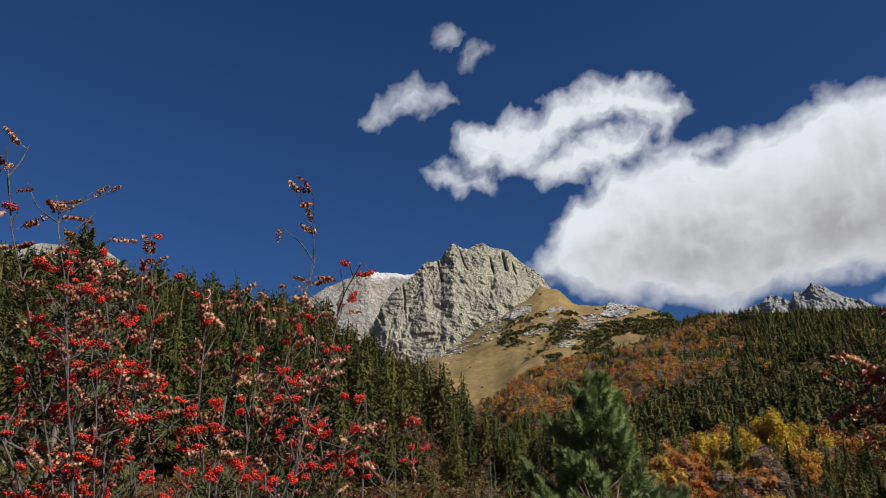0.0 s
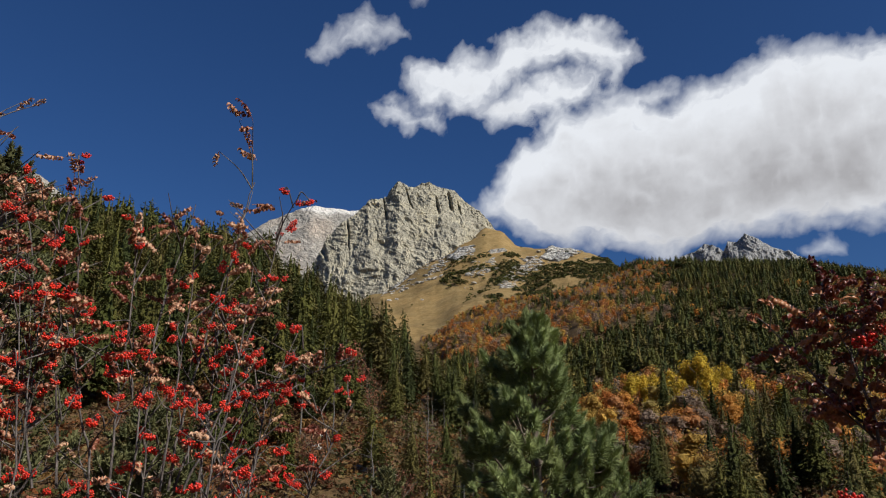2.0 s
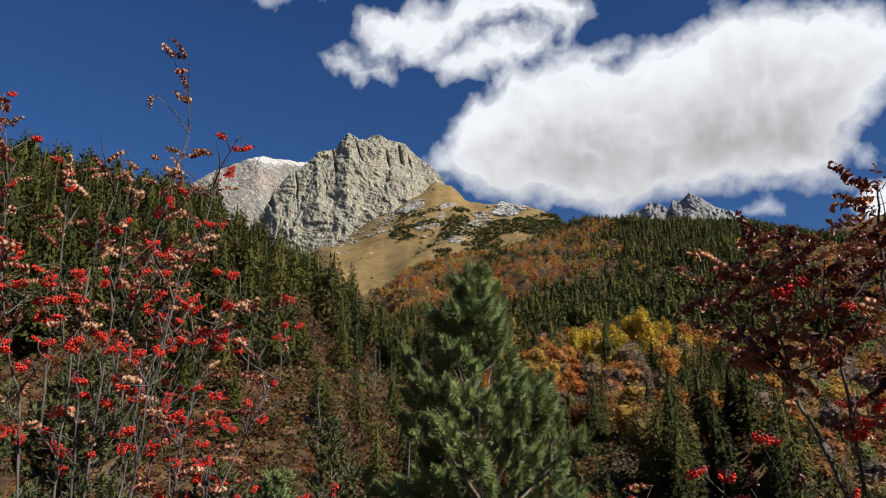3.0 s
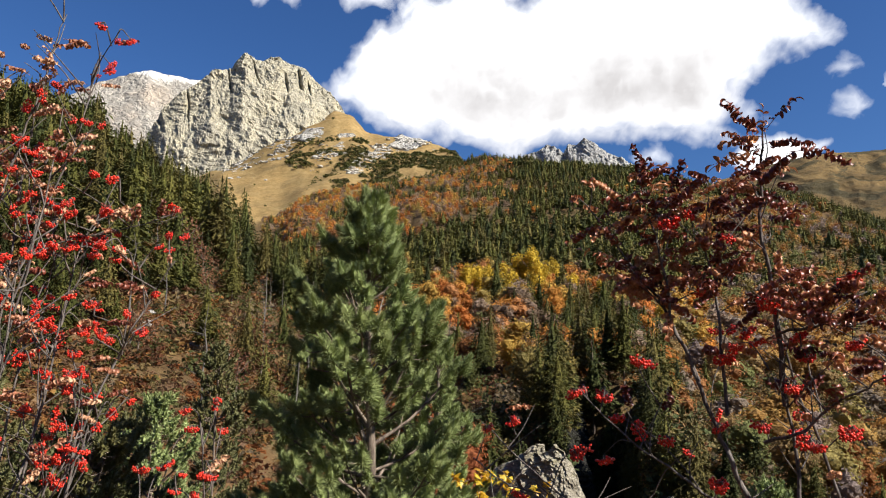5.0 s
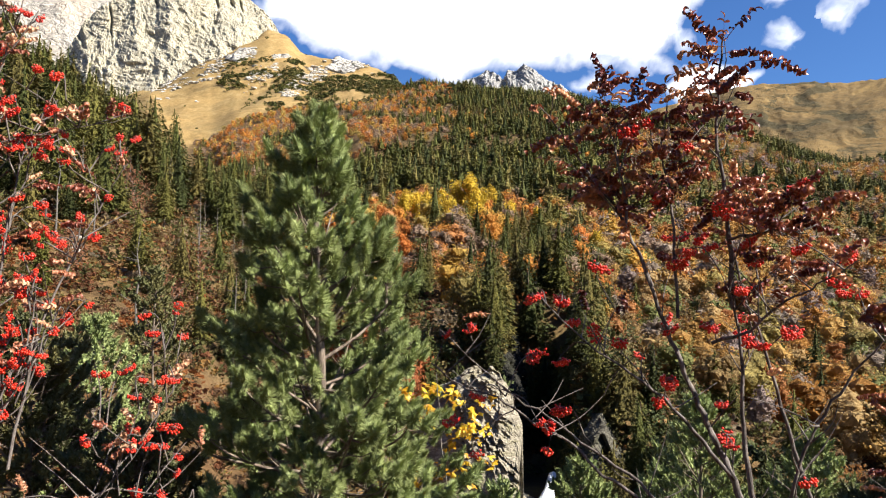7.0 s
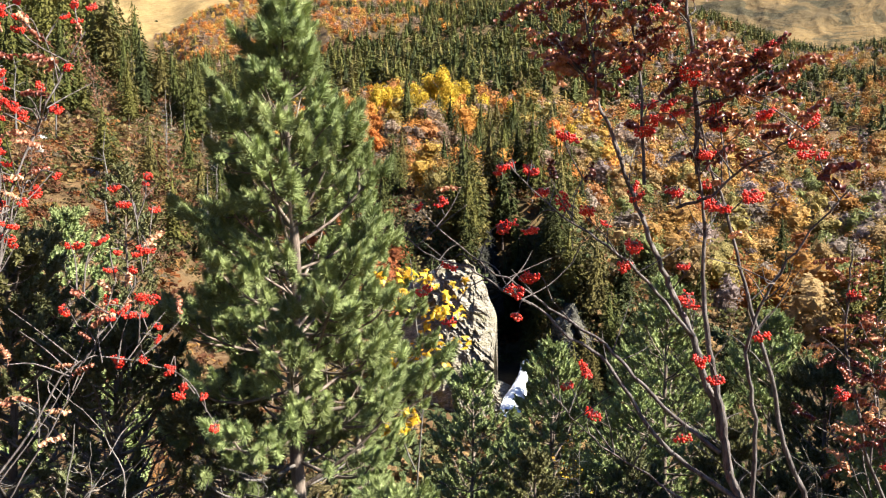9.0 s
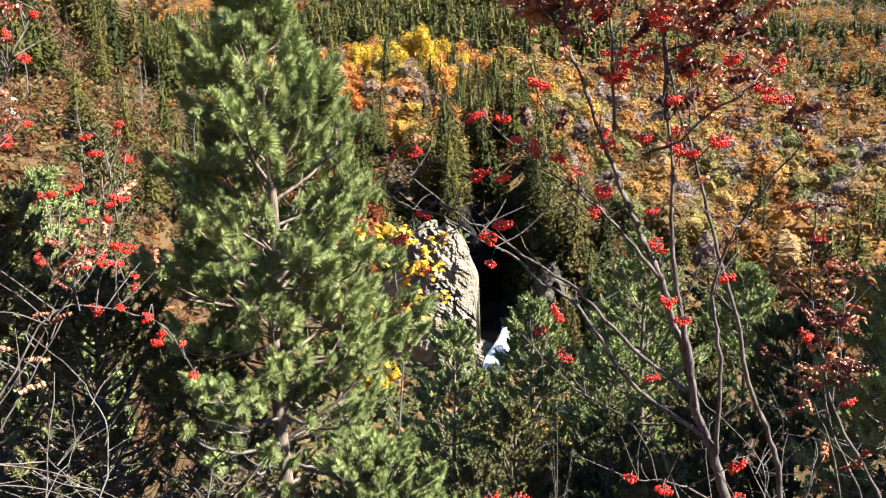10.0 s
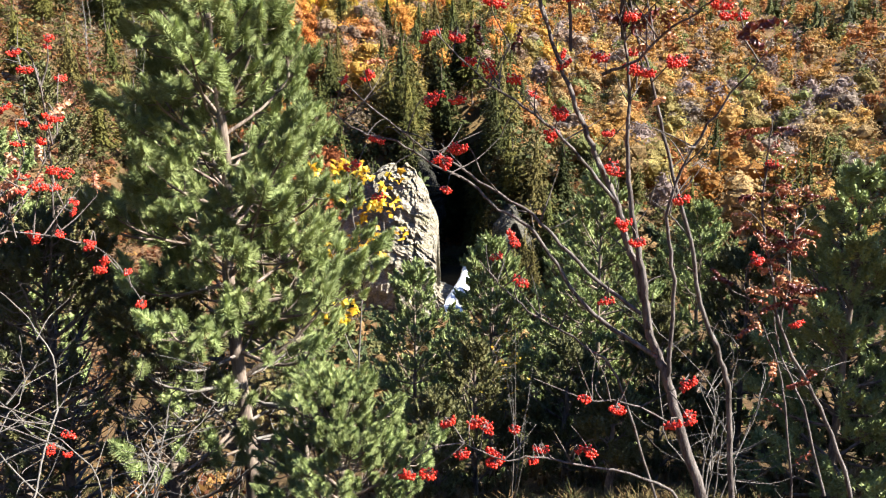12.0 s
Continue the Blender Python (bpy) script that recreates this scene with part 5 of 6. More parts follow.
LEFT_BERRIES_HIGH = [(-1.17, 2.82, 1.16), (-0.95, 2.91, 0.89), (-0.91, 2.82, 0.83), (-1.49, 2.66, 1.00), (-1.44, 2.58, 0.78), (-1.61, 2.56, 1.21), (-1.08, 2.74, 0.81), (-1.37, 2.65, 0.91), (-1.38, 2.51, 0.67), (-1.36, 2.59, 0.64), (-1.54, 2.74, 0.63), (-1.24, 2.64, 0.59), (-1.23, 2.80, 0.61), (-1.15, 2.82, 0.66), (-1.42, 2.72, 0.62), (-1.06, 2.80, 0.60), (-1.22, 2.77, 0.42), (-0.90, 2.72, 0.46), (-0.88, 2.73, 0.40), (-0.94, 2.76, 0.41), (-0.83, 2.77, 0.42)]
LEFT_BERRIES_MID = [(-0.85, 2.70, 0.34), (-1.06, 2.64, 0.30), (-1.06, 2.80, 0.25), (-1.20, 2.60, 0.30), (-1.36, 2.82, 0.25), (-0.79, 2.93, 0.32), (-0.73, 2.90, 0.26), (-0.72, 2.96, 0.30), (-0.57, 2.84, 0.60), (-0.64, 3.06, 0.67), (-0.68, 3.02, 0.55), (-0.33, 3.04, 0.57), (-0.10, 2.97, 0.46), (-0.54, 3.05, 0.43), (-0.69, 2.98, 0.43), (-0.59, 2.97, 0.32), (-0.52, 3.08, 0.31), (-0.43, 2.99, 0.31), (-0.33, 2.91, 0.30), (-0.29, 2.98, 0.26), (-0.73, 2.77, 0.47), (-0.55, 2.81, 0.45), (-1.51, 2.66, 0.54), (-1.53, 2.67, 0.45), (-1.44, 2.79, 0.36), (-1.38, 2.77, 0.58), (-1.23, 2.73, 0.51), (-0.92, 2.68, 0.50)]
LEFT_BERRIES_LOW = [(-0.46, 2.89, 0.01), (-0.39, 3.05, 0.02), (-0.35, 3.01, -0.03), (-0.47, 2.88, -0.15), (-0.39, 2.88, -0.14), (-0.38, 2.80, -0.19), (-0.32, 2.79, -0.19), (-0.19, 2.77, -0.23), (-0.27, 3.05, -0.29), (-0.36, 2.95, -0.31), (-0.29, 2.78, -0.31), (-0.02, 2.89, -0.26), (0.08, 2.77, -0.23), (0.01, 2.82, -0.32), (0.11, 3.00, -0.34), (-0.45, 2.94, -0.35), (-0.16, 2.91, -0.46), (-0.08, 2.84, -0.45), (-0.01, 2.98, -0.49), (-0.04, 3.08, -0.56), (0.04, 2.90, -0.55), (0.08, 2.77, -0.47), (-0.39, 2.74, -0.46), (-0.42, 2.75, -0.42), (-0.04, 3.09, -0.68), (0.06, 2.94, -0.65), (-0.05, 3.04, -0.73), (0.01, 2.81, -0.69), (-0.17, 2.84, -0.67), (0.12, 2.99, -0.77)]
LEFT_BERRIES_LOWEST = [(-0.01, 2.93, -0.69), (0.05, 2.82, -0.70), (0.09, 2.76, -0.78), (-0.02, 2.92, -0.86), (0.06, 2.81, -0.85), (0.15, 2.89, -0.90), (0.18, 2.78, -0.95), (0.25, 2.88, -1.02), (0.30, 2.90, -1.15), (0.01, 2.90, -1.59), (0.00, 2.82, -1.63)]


def tube(points, r0, r1, sides=6, steps=4, wobble=0.0, g=None):
    """A tapered limb along a smooth line through the points."""
    P = np.array(points, float)
    if len(P) > 2 and steps > 1:
        ext = np.concatenate([[2 * P[0] - P[1]], P, [2 * P[-1] - P[-2]]])
        out = []
        for k in range(len(P) - 1):
            a, b, c, d = ext[k:k + 4]
            for t in np.arange(steps) / steps:
                out.append(0.5 * (2 * b + (c - a) * t + (2 * a - 5 * b + 4 * c - d) * t * t + (3 * b - a - 3 * c + d) * t ** 3))
        P = np.array(out + [P[-1]])
    if wobble and g is not None:
        P[1:-1] += g.normal(size=(len(P) - 2, 3)) * wobble
    n = len(P)
    T = np.gradient(P, axis=0)
    T /= np.linalg.norm(T, axis=1, keepdims=True) + 1e-9
    ref = np.where(np.abs(T[:, 2:3]) > 0.9, np.array([[1.0, 0, 0]]), np.array([[0, 0, 1.0]]))
    U = np.cross(T, ref)
    U /= np.linalg.norm(U, axis=1, keepdims=True) + 1e-9
    W = np.cross(T, U)
    rad = np.linspace(r0, r1, n)
    ang = np.arange(sides) * 2 * math.pi / sides
    V = P[:, None] + rad[:, None, None] * (U[:, None] * np.cos(ang)[None, :, None] + W[:, None] * np.sin(ang)[None, :, None])
    i = np.arange(n * sides).reshape(n, sides)
    j = np.roll(i, -1, 1)
    F = np.stack([i[:-1], j[:-1], j[1:], i[1:]], -1).reshape(-1, 4)
    return V.reshape(-1, 3), F


def join(pieces):
    V, F, base = [], [], 0
    for v, f in pieces:
        V.append(v)
        F.append(np.asarray(f) + base)
        base += len(v)
    return np.concatenate(V), np.concatenate(F)


def berry_material():
    n = Nodes("rowan_berry")
    info = n.t.nodes.new("ShaderNodeObjectInfo")
    k = n.noise(n.coords(), 60, 2)
    c = n.mix(n.ramp(k, [(0.3, 0.0), (0.7, 1.0)]), (0.60, 0.018, 0.010), (0.80, 0.055, 0.018))
    c = n.mix(n.math("MULTIPLY", info.outputs["Random"], 0.35), c, (0.42, 0.010, 0.010))
    return n.done(c, 0.32, 0.5)


def dry_leaf_material(name, a, b, c3, share):
    n = Nodes(name)
    info = n.t.nodes.new("ShaderNodeObjectInfo")
    k = n.noise(n.coords(), 70, 4, 0.65)
    c = n.ramp(n.mix(0.5, k, info.outputs["Random"]), [(0.3, a), (0.5, b), (0.72, c3)])
    n.bump(k, 0.4, 0.003)
    return n.leafy(c, share, 0.36, 0.45)


def needle_material(name, deep, light, vary=0.35):
    n = Nodes(name)
    k = n.noise(n.coords(), 2.2, 4, 0.6)
    fine = n.noise(n.coords(), 40, 2, 0.6)
    c = n.mix(n.ramp(n.mix(0.4, k, fine), [(0.36, 0.0), (0.62, 1.0)]), deep, light)
    info = n.t.nodes.new("ShaderNodeObjectInfo")
    c = n.mix(n.math("MULTIPLY", info.outputs["Random"], vary), c, (0.16, 0.13, 0.045))
    return n.leafy(c, 0.06, 0.5, 0.15)


BERRY = berry_material()
LEAF_TAN = dry_leaf_material("dry_rowan_leaf_tan", (0.20, 0.055, 0.032), (0.40, 0.175, 0.095), (0.58, 0.34, 0.20), 0.2)
LEAF_RED = dry_leaf_material("dry_rowan_leaf_red", (0.085, 0.016, 0.010), (0.25, 0.062, 0.028), (0.52, 0.25, 0.115), 0.12)
LEAF_GOLD = dry_leaf_material("golden_leaf", (0.48, 0.24, 0.02), (0.68, 0.42, 0.03), (0.75, 0.55, 0.06), 0.45)
STEM = bark_material("rowan_bark", (0.045, 0.034, 0.029), (0.17, 0.145, 0.13), 40)
NEEDLE = needle_material("pine_needles", (0.11, 0.145, 0.052), (0.36, 0.42, 0.170), 0.2)
# dull scrub needles, also the darkened copy for pines standing in shade
NEEDLE_DULL_SHADED = needle_material("dull_shaded_pine_needles", (0.050, 0.060, 0.025), (0.150, 0.155, 0.070), 0.5)


# rowan leaf: a bent midrib with pairs of dried, folded and rolled leaflets
def rowan_leaf_mesh(seed, material, tight=False):
    g = np.random.default_rng(seed)
    span = 0.13 + 0.05 * g.random()
    droop = 0.2 + 1.0 * g.random()
    sway = 0.25 * g.normal()
    rib = lambda t: np.array([span * t, sway * span * t * t, 0.02 * t - droop * 0.05 * t * t])
    pieces = [tube([rib(t) for t in np.linspace(0, 1, 7)], 0.0016, 0.0008, 4, 1)]
    pairs = 5 + int(g.integers(0, 2)) + 2 * tight
    for k in range(pairs * 2 + 1):
        t = 0.26 + 0.72 * (k // 2) / pairs
        side = 1 if k % 2 else -1
        if g.random() < 0.15:
            continue
        o = rib(t)
        out = np.array([0.45, side * 1.0, 0.25]) if k < pairs * 2 else np.array([1.0, 0.0, -0.2])
        out = out + g.normal(size=3) * np.array([0.25, 0.2, 0.3])
        out /= np.linalg.norm(out)
        acr = np.cross(out, (0, 0, 1.0)) + 0.4 * g.normal(size=3)
        acr -= out * (acr @ out)
        acr /= np.linalg.norm(acr)
        low = np.cross(acr, out)
        if low[2] > 0:
            low = -low
        curl = 0.8 + 2.2 * g.random()
        size = 0.030 + 0.014 * g.random()
        wide = 0.0055 + 0.0025 * g.random()
        if tight:
            curl, size, wide = 2.2 + 1.8 * g.random(), 0.028 + 0.010 * g.random(), 0.0082 + 0.003 * g.random()
        fold = 0.5 + 0.7 * g.random()
        V, F = [], []
        segs = 6
        rad = size / curl
        for s in range(segs + 1):
            a = curl * s / segs
            c = o + out * rad * math.sin(a) + low * rad * (1 - math.cos(a))
            nrm = out * math.sin(a) - low * math.cos(a)
            w = wide * math.sin(math.pi * (0.08 + 0.88 * s / segs)) + 0.0005
            V += [c - acr * w + nrm * w * fold, c, c + acr * w + nrm * w * fold]
        for s in range(segs):
            b = s * 3
            F += [(b, b + 1, b + 4, b + 3), (b + 1, b + 2, b + 5, b + 4)]
        pieces.append((np.array(V), np.array(F)))
    v, f = join(pieces)
    return np_mesh("leaf", v, f, material, flat=False)


def ball(radius):
    bm = bmesh.new()
    bmesh.ops.create_icosphere(bm, subdivisions=1, radius=radius)
    v = np.array([p.co[:] for p in bm.verts])
    f = np.array([[q.index for q in face.verts] for face in bm.faces])
    bm.free()
    return v, f


def berry_cluster_mesh(seed, count):
    """A flat-domed bunch of berries on short stalks, hanging from the origin."""
    g = np.random.default_rng(seed)
    bv, bf = ball(0.0064)
    V, F, base, spots = [], [], 0, []
    wide = 0.030 + 0.014 * g.random()
    for k in range(count):
        for _ in range(12):
            a, q = g.random() * 6.283, math.sqrt(g.random())
            p = np.array([math.cos(a) * q * wide, math.sin(a) * q * wide * 0.7, -0.034 - 0.010 * (1 - q * q) + 0.020 * g.random()])
            if all(np.linalg.norm(p - s) > 0.0096 for s in spots):
                break
        spots.append(p)
        V.append(bv * (0.85 + 0.3 * g.random()) + p)
        F.append(bf + base)
        base += len(bv)
    me_v, me_f = np.concatenate(V), np.concatenate(F)
    sv = []
    for p in spots[::3]:
        tv, tf = tube([np.zeros(3), p * 0.5 + np.array([0, 0, -0.003]), p], 0.0012, 0.0008, 3, 1)
        sv.append((tv, np.concatenate([tf[:, [0, 1, 2]], tf[:, [0, 2, 3]]])))
    tv, tf = join(sv)
    me = np_mesh("umbel", np.concatenate([me_v, tv]), np.concatenate([me_f, tf + len(me_v)]), BERRY, flat=False)
    me.materials.append(STEM)
    me.polygons.foreach_set("material_index", np.array([0] * len(me_f) + [1] * len(tf), np.int32))
    return me


CLUSTERS = [berry_cluster_mesh(s, 26 + 3 * s) for s in range(6)]
LEAVES_TAN = [rowan_leaf_mesh(30 + s, LEAF_TAN, True) for s in range(8)]
LEAVES_RED = [rowan_leaf_mesh(50 + s, LEAF_RED, s % 4 > 0) for s in range(8)]


def spin(g, at, face, size=1.0):
    """A pose at a point, x along face, turned by chance about it."""
    x = Vector(face).normalized()
    m = x.to_track_quat("X", "Z").to_matrix().to_4x4() @ Matrix.Rotation(g.uniform(-0.9, 0.9), 4, "X")
    return Matrix.Translation(at) @ m @ Matrix.Scale(size, 4)


def rowan(label, stems, berries, leaves, leaf_total, foot, seed, leaf_from=0.35, extra_twigs=5, low_leaf=0.25, leaf_size=1.0, thin=1.0, more_stems=0, more_berries=0, leafy_above=25, umbel=0.9):
    g = np.random.default_rng(seed)
    stems = [(rad * thin, pts) for rad, pts in stems]
    heads = [np.array(pts[-1]) for _, pts in stems]
    for k in range(more_stems):
        a, b = heads[int(g.integers(0, len(heads)))], heads[int(g.integers(0, len(heads)))]
        tip = a + (b - a) * g.random() + g.normal(size=3) * np.array([0.12, 0.12, 0.10]) - np.array([0, 0, 0.12])
        low = np.array(foot) + np.array([0.6 * (tip[0] - foot[0]), 0.2 * (tip[1] - foot[1]), 1.6])
        stems.append((0.0055, [low, low + (tip - low) * 0.4 + g.normal(size=3) * 0.05, low + (tip - low) * 0.75 + g.normal(size=3) * 0.04, tip]))
    base = thing("rowan", label, "shrub", "rowans in the foreground", at=Matrix.Translation(foot))
    F0 = np.array(foot)
    lines = []
    for rad, pts in stems:
        P = np.array(pts, float)
        start = P[0]
        ground = height_at(start[0], start[1])
        joined = any(np.min(np.linalg.norm(l - start, axis=1)) < 0.16 for l in lines)
        if not joined:
            low = np.array([F0[0] + 0.35 * (start[0] - F0[0]), F0[1] + 0.35 * (start[1] - F0[1]), 0])
            low[2] = height_at(low[0], low[1]) - 0.05
            mid = (start + low) / 2 + np.array([0.04, 0.03, 0])
            P = np.concatenate([[low, mid], P]) if start[2] - low[2] > 0.5 else np.concatenate([[low], P])
        v, f = tube(P, rad, rad * 0.28, 7, 4, 0.0035, g)
        stem = part("stem", np_mesh("stem", v - F0, f, STEM, flat=False), base)
        # smooth line for attaching twigs
        Q = np.concatenate([np.linspace(P[k], P[k + 1], 8, endpoint=False) for k in range(len(P) - 1)])
        lines.append(Q)
        for k in range(extra_twigs):
            q = Q[int(len(Q) * (0.3 + 0.68 * g.random()))]
            d = np.array([g.normal(), g.normal() * 0.7, 0.5 + g.random()])
            d /= np.linalg.norm(d)
            ln = 0.08 + 0.22 * g.random()
            tip = q + d * ln
            v, f = tube([q, q + d * ln * 0.5 + g.normal(size=3) * 0.012, tip], 0.0032, 0.0012, 5, 3)
            part("twig", np_mesh("twig", v - F0, f, STEM, flat=False), stem)
            lines.append(np.linspace(q, tip, 8))
    every = np.concatenate(lines)
    berries = list(berries)
    mids = np.median(np.array(berries), 0) if berries else np.zeros(3)
    while more_berries > 0:
        q = every[int(g.integers(0, len(every)))]
        if abs(q[2] - mids[2]) < 0.75 and q[2] > np.min(np.array(berries)[:, 2]):
            berries.append(tuple(q + g.normal(size=3) * 0.06))
            more_berries -= 1
    # each bunch hangs from a twig that grows from the nearest limb
    for b in berries:
        b = np.array(b)
        d = np.linalg.norm(every - b - np.array([0, 0, -0.05]), axis=1)
        near = every[int(np.argmin(d))]
        top = b + np.array([0, 0, 0.03])
        mid = (near + top) / 2 + np.array([0, 0, 0.03]) + g.normal(size=3) * 0.015
        v, f = tube([near, mid, top], 0.0030, 0.0016, 5, 4)
        part("berry_stalk", np_mesh("berry_stalk", v - F0, f, STEM, flat=False), base)
        for k in range(int(g.integers(1, 3))):
            p = top + g.normal(size=3) * np.array([0.03, 0.03, 0.015]) * (k > 0)
            face = (g.normal(), g.normal(), 0.4 * g.normal())
            part("umbel", CLUSTERS[int(g.integers(0, 6))], base, at=Matrix.Translation(-F0) @ spin(g, p, face, umbel * (0.75 + 0.42 * g.random())))
    ends = []
    for l in lines:
        ends += [p for p in l[int(len(l) * leaf_from):]]
    ends = np.array(ends)
    hi = ends[:, 2]
    w = low_leaf + smooth(np.percentile(hi, leafy_above), np.percentile(hi, leafy_above + 45), hi)
    chosen = g.choice(len(ends), leaf_total, p=w / w.sum())
    for k in chosen:
        p = ends[k] + g.normal(size=3) * 0.01
        a = g.random() * 6.283
        face = (math.cos(a), math.sin(a), 0.35 + 0.45 * g.normal())
        part("leaf", leaves[int(g.integers(0, 8))], base, at=Matrix.Translation(-F0) @ spin(g, p, face, leaf_size * (0.8 + 0.5 * g.random())))
    return base


def foot_at(x, y):
    return (x, y, height_at(x, y))


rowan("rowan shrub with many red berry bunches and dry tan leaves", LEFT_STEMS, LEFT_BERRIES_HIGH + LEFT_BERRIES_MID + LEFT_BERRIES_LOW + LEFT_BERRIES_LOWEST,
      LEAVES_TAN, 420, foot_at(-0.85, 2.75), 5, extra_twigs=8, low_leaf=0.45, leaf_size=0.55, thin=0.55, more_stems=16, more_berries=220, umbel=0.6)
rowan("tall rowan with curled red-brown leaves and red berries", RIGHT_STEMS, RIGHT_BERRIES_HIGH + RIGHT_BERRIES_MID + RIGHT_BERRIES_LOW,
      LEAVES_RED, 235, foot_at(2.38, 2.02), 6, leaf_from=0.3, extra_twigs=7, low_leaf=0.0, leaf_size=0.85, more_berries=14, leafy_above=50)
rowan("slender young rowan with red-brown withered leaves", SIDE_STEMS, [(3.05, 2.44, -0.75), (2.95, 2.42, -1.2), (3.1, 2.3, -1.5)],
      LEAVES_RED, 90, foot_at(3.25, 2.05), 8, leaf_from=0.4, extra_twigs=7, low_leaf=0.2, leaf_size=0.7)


# near pines: whorls of boughs that end in upright brushes of needles
def tuft_shape(count, width, seed):
    """A shoot's brush of needles, pointing up z, one long: needles lie forward along the shoot."""
    g = np.random.default_rng(seed)
    V, F = [], []
    for h, q in ((-0.12, 0.05), (0.08, 0.14), (0.50, 0.15), (0.72, 0.04)):
        V += [np.array([math.cos(a) * q, math.sin(a) * q, h]) for a in np.arange(5) * 1.2566]
    for lv in (0, 5, 10):
        for a in range(5):
            i, j = lv + a, lv + (a + 1) % 5
            F += [(i, j, j + 5), (i, j + 5, i + 5)]
    for k in range(count):
        t = (k + g.random()) / count
        a = k * 2.399 + g.normal() * 0.3
        out = np.array([math.cos(a), math.sin(a), 0])
        tilt = 0.22 + 1.1 * t ** 2 + 0.2 * g.normal()
        d = out * math.cos(tilt) + np.array([0, 0, math.sin(tilt)])
        s = np.cross(d, out + np.array([0.1, 0.2, 0.3]))
        s /= np.linalg.norm(s)
        p = np.array([0, 0, -0.02 + 0.78 * t]) + out * 0.12 * (1 - t * t)
        ln = 0.25 + 0.10 * g.random()
        o = len(V)
        V += [p - s * width, p + s * width, p + d * ln]
        F += [(o, o + 1, o + 2)]
    return np.array(V), np.array(F)


TUFTS = [tuft_shape(480, 0.016, s) for s in range(4)]
TUFTS_FAR = [tuft_shape(26, 0.11, 20 + s) for s in range(3)]
TUFTS_COARSE = [tuft_shape(60, 0.062, 10 + s) for s in range(4)]


def place_tufts(tufts, items, g):
    """items: (point, direction, length). Joined needles of one bough."""
    V, F, base = [], [], 0
    for p, d, ln in items:
        v, f = tufts[int(g.integers(0, len(tufts)))]
        d = d / np.linalg.norm(d)
        u = np.cross(d, (0.3, 0.9, 0.1))
        u /= np.linalg.norm(u)
        w = np.cross(d, u)
        a = g.random() * 6.28
        u2, w2 = u * math.cos(a) + w * math.sin(a), w * math.cos(a) - u * math.sin(a)
        V.append(p + ln * (v[:, :1] * u2 + v[:, 1:2] * w2 + v[:, 2:] * d))
        F.append(f + base)
        base += len(v)
    return np.concatenate(V), np.concatenate(F)


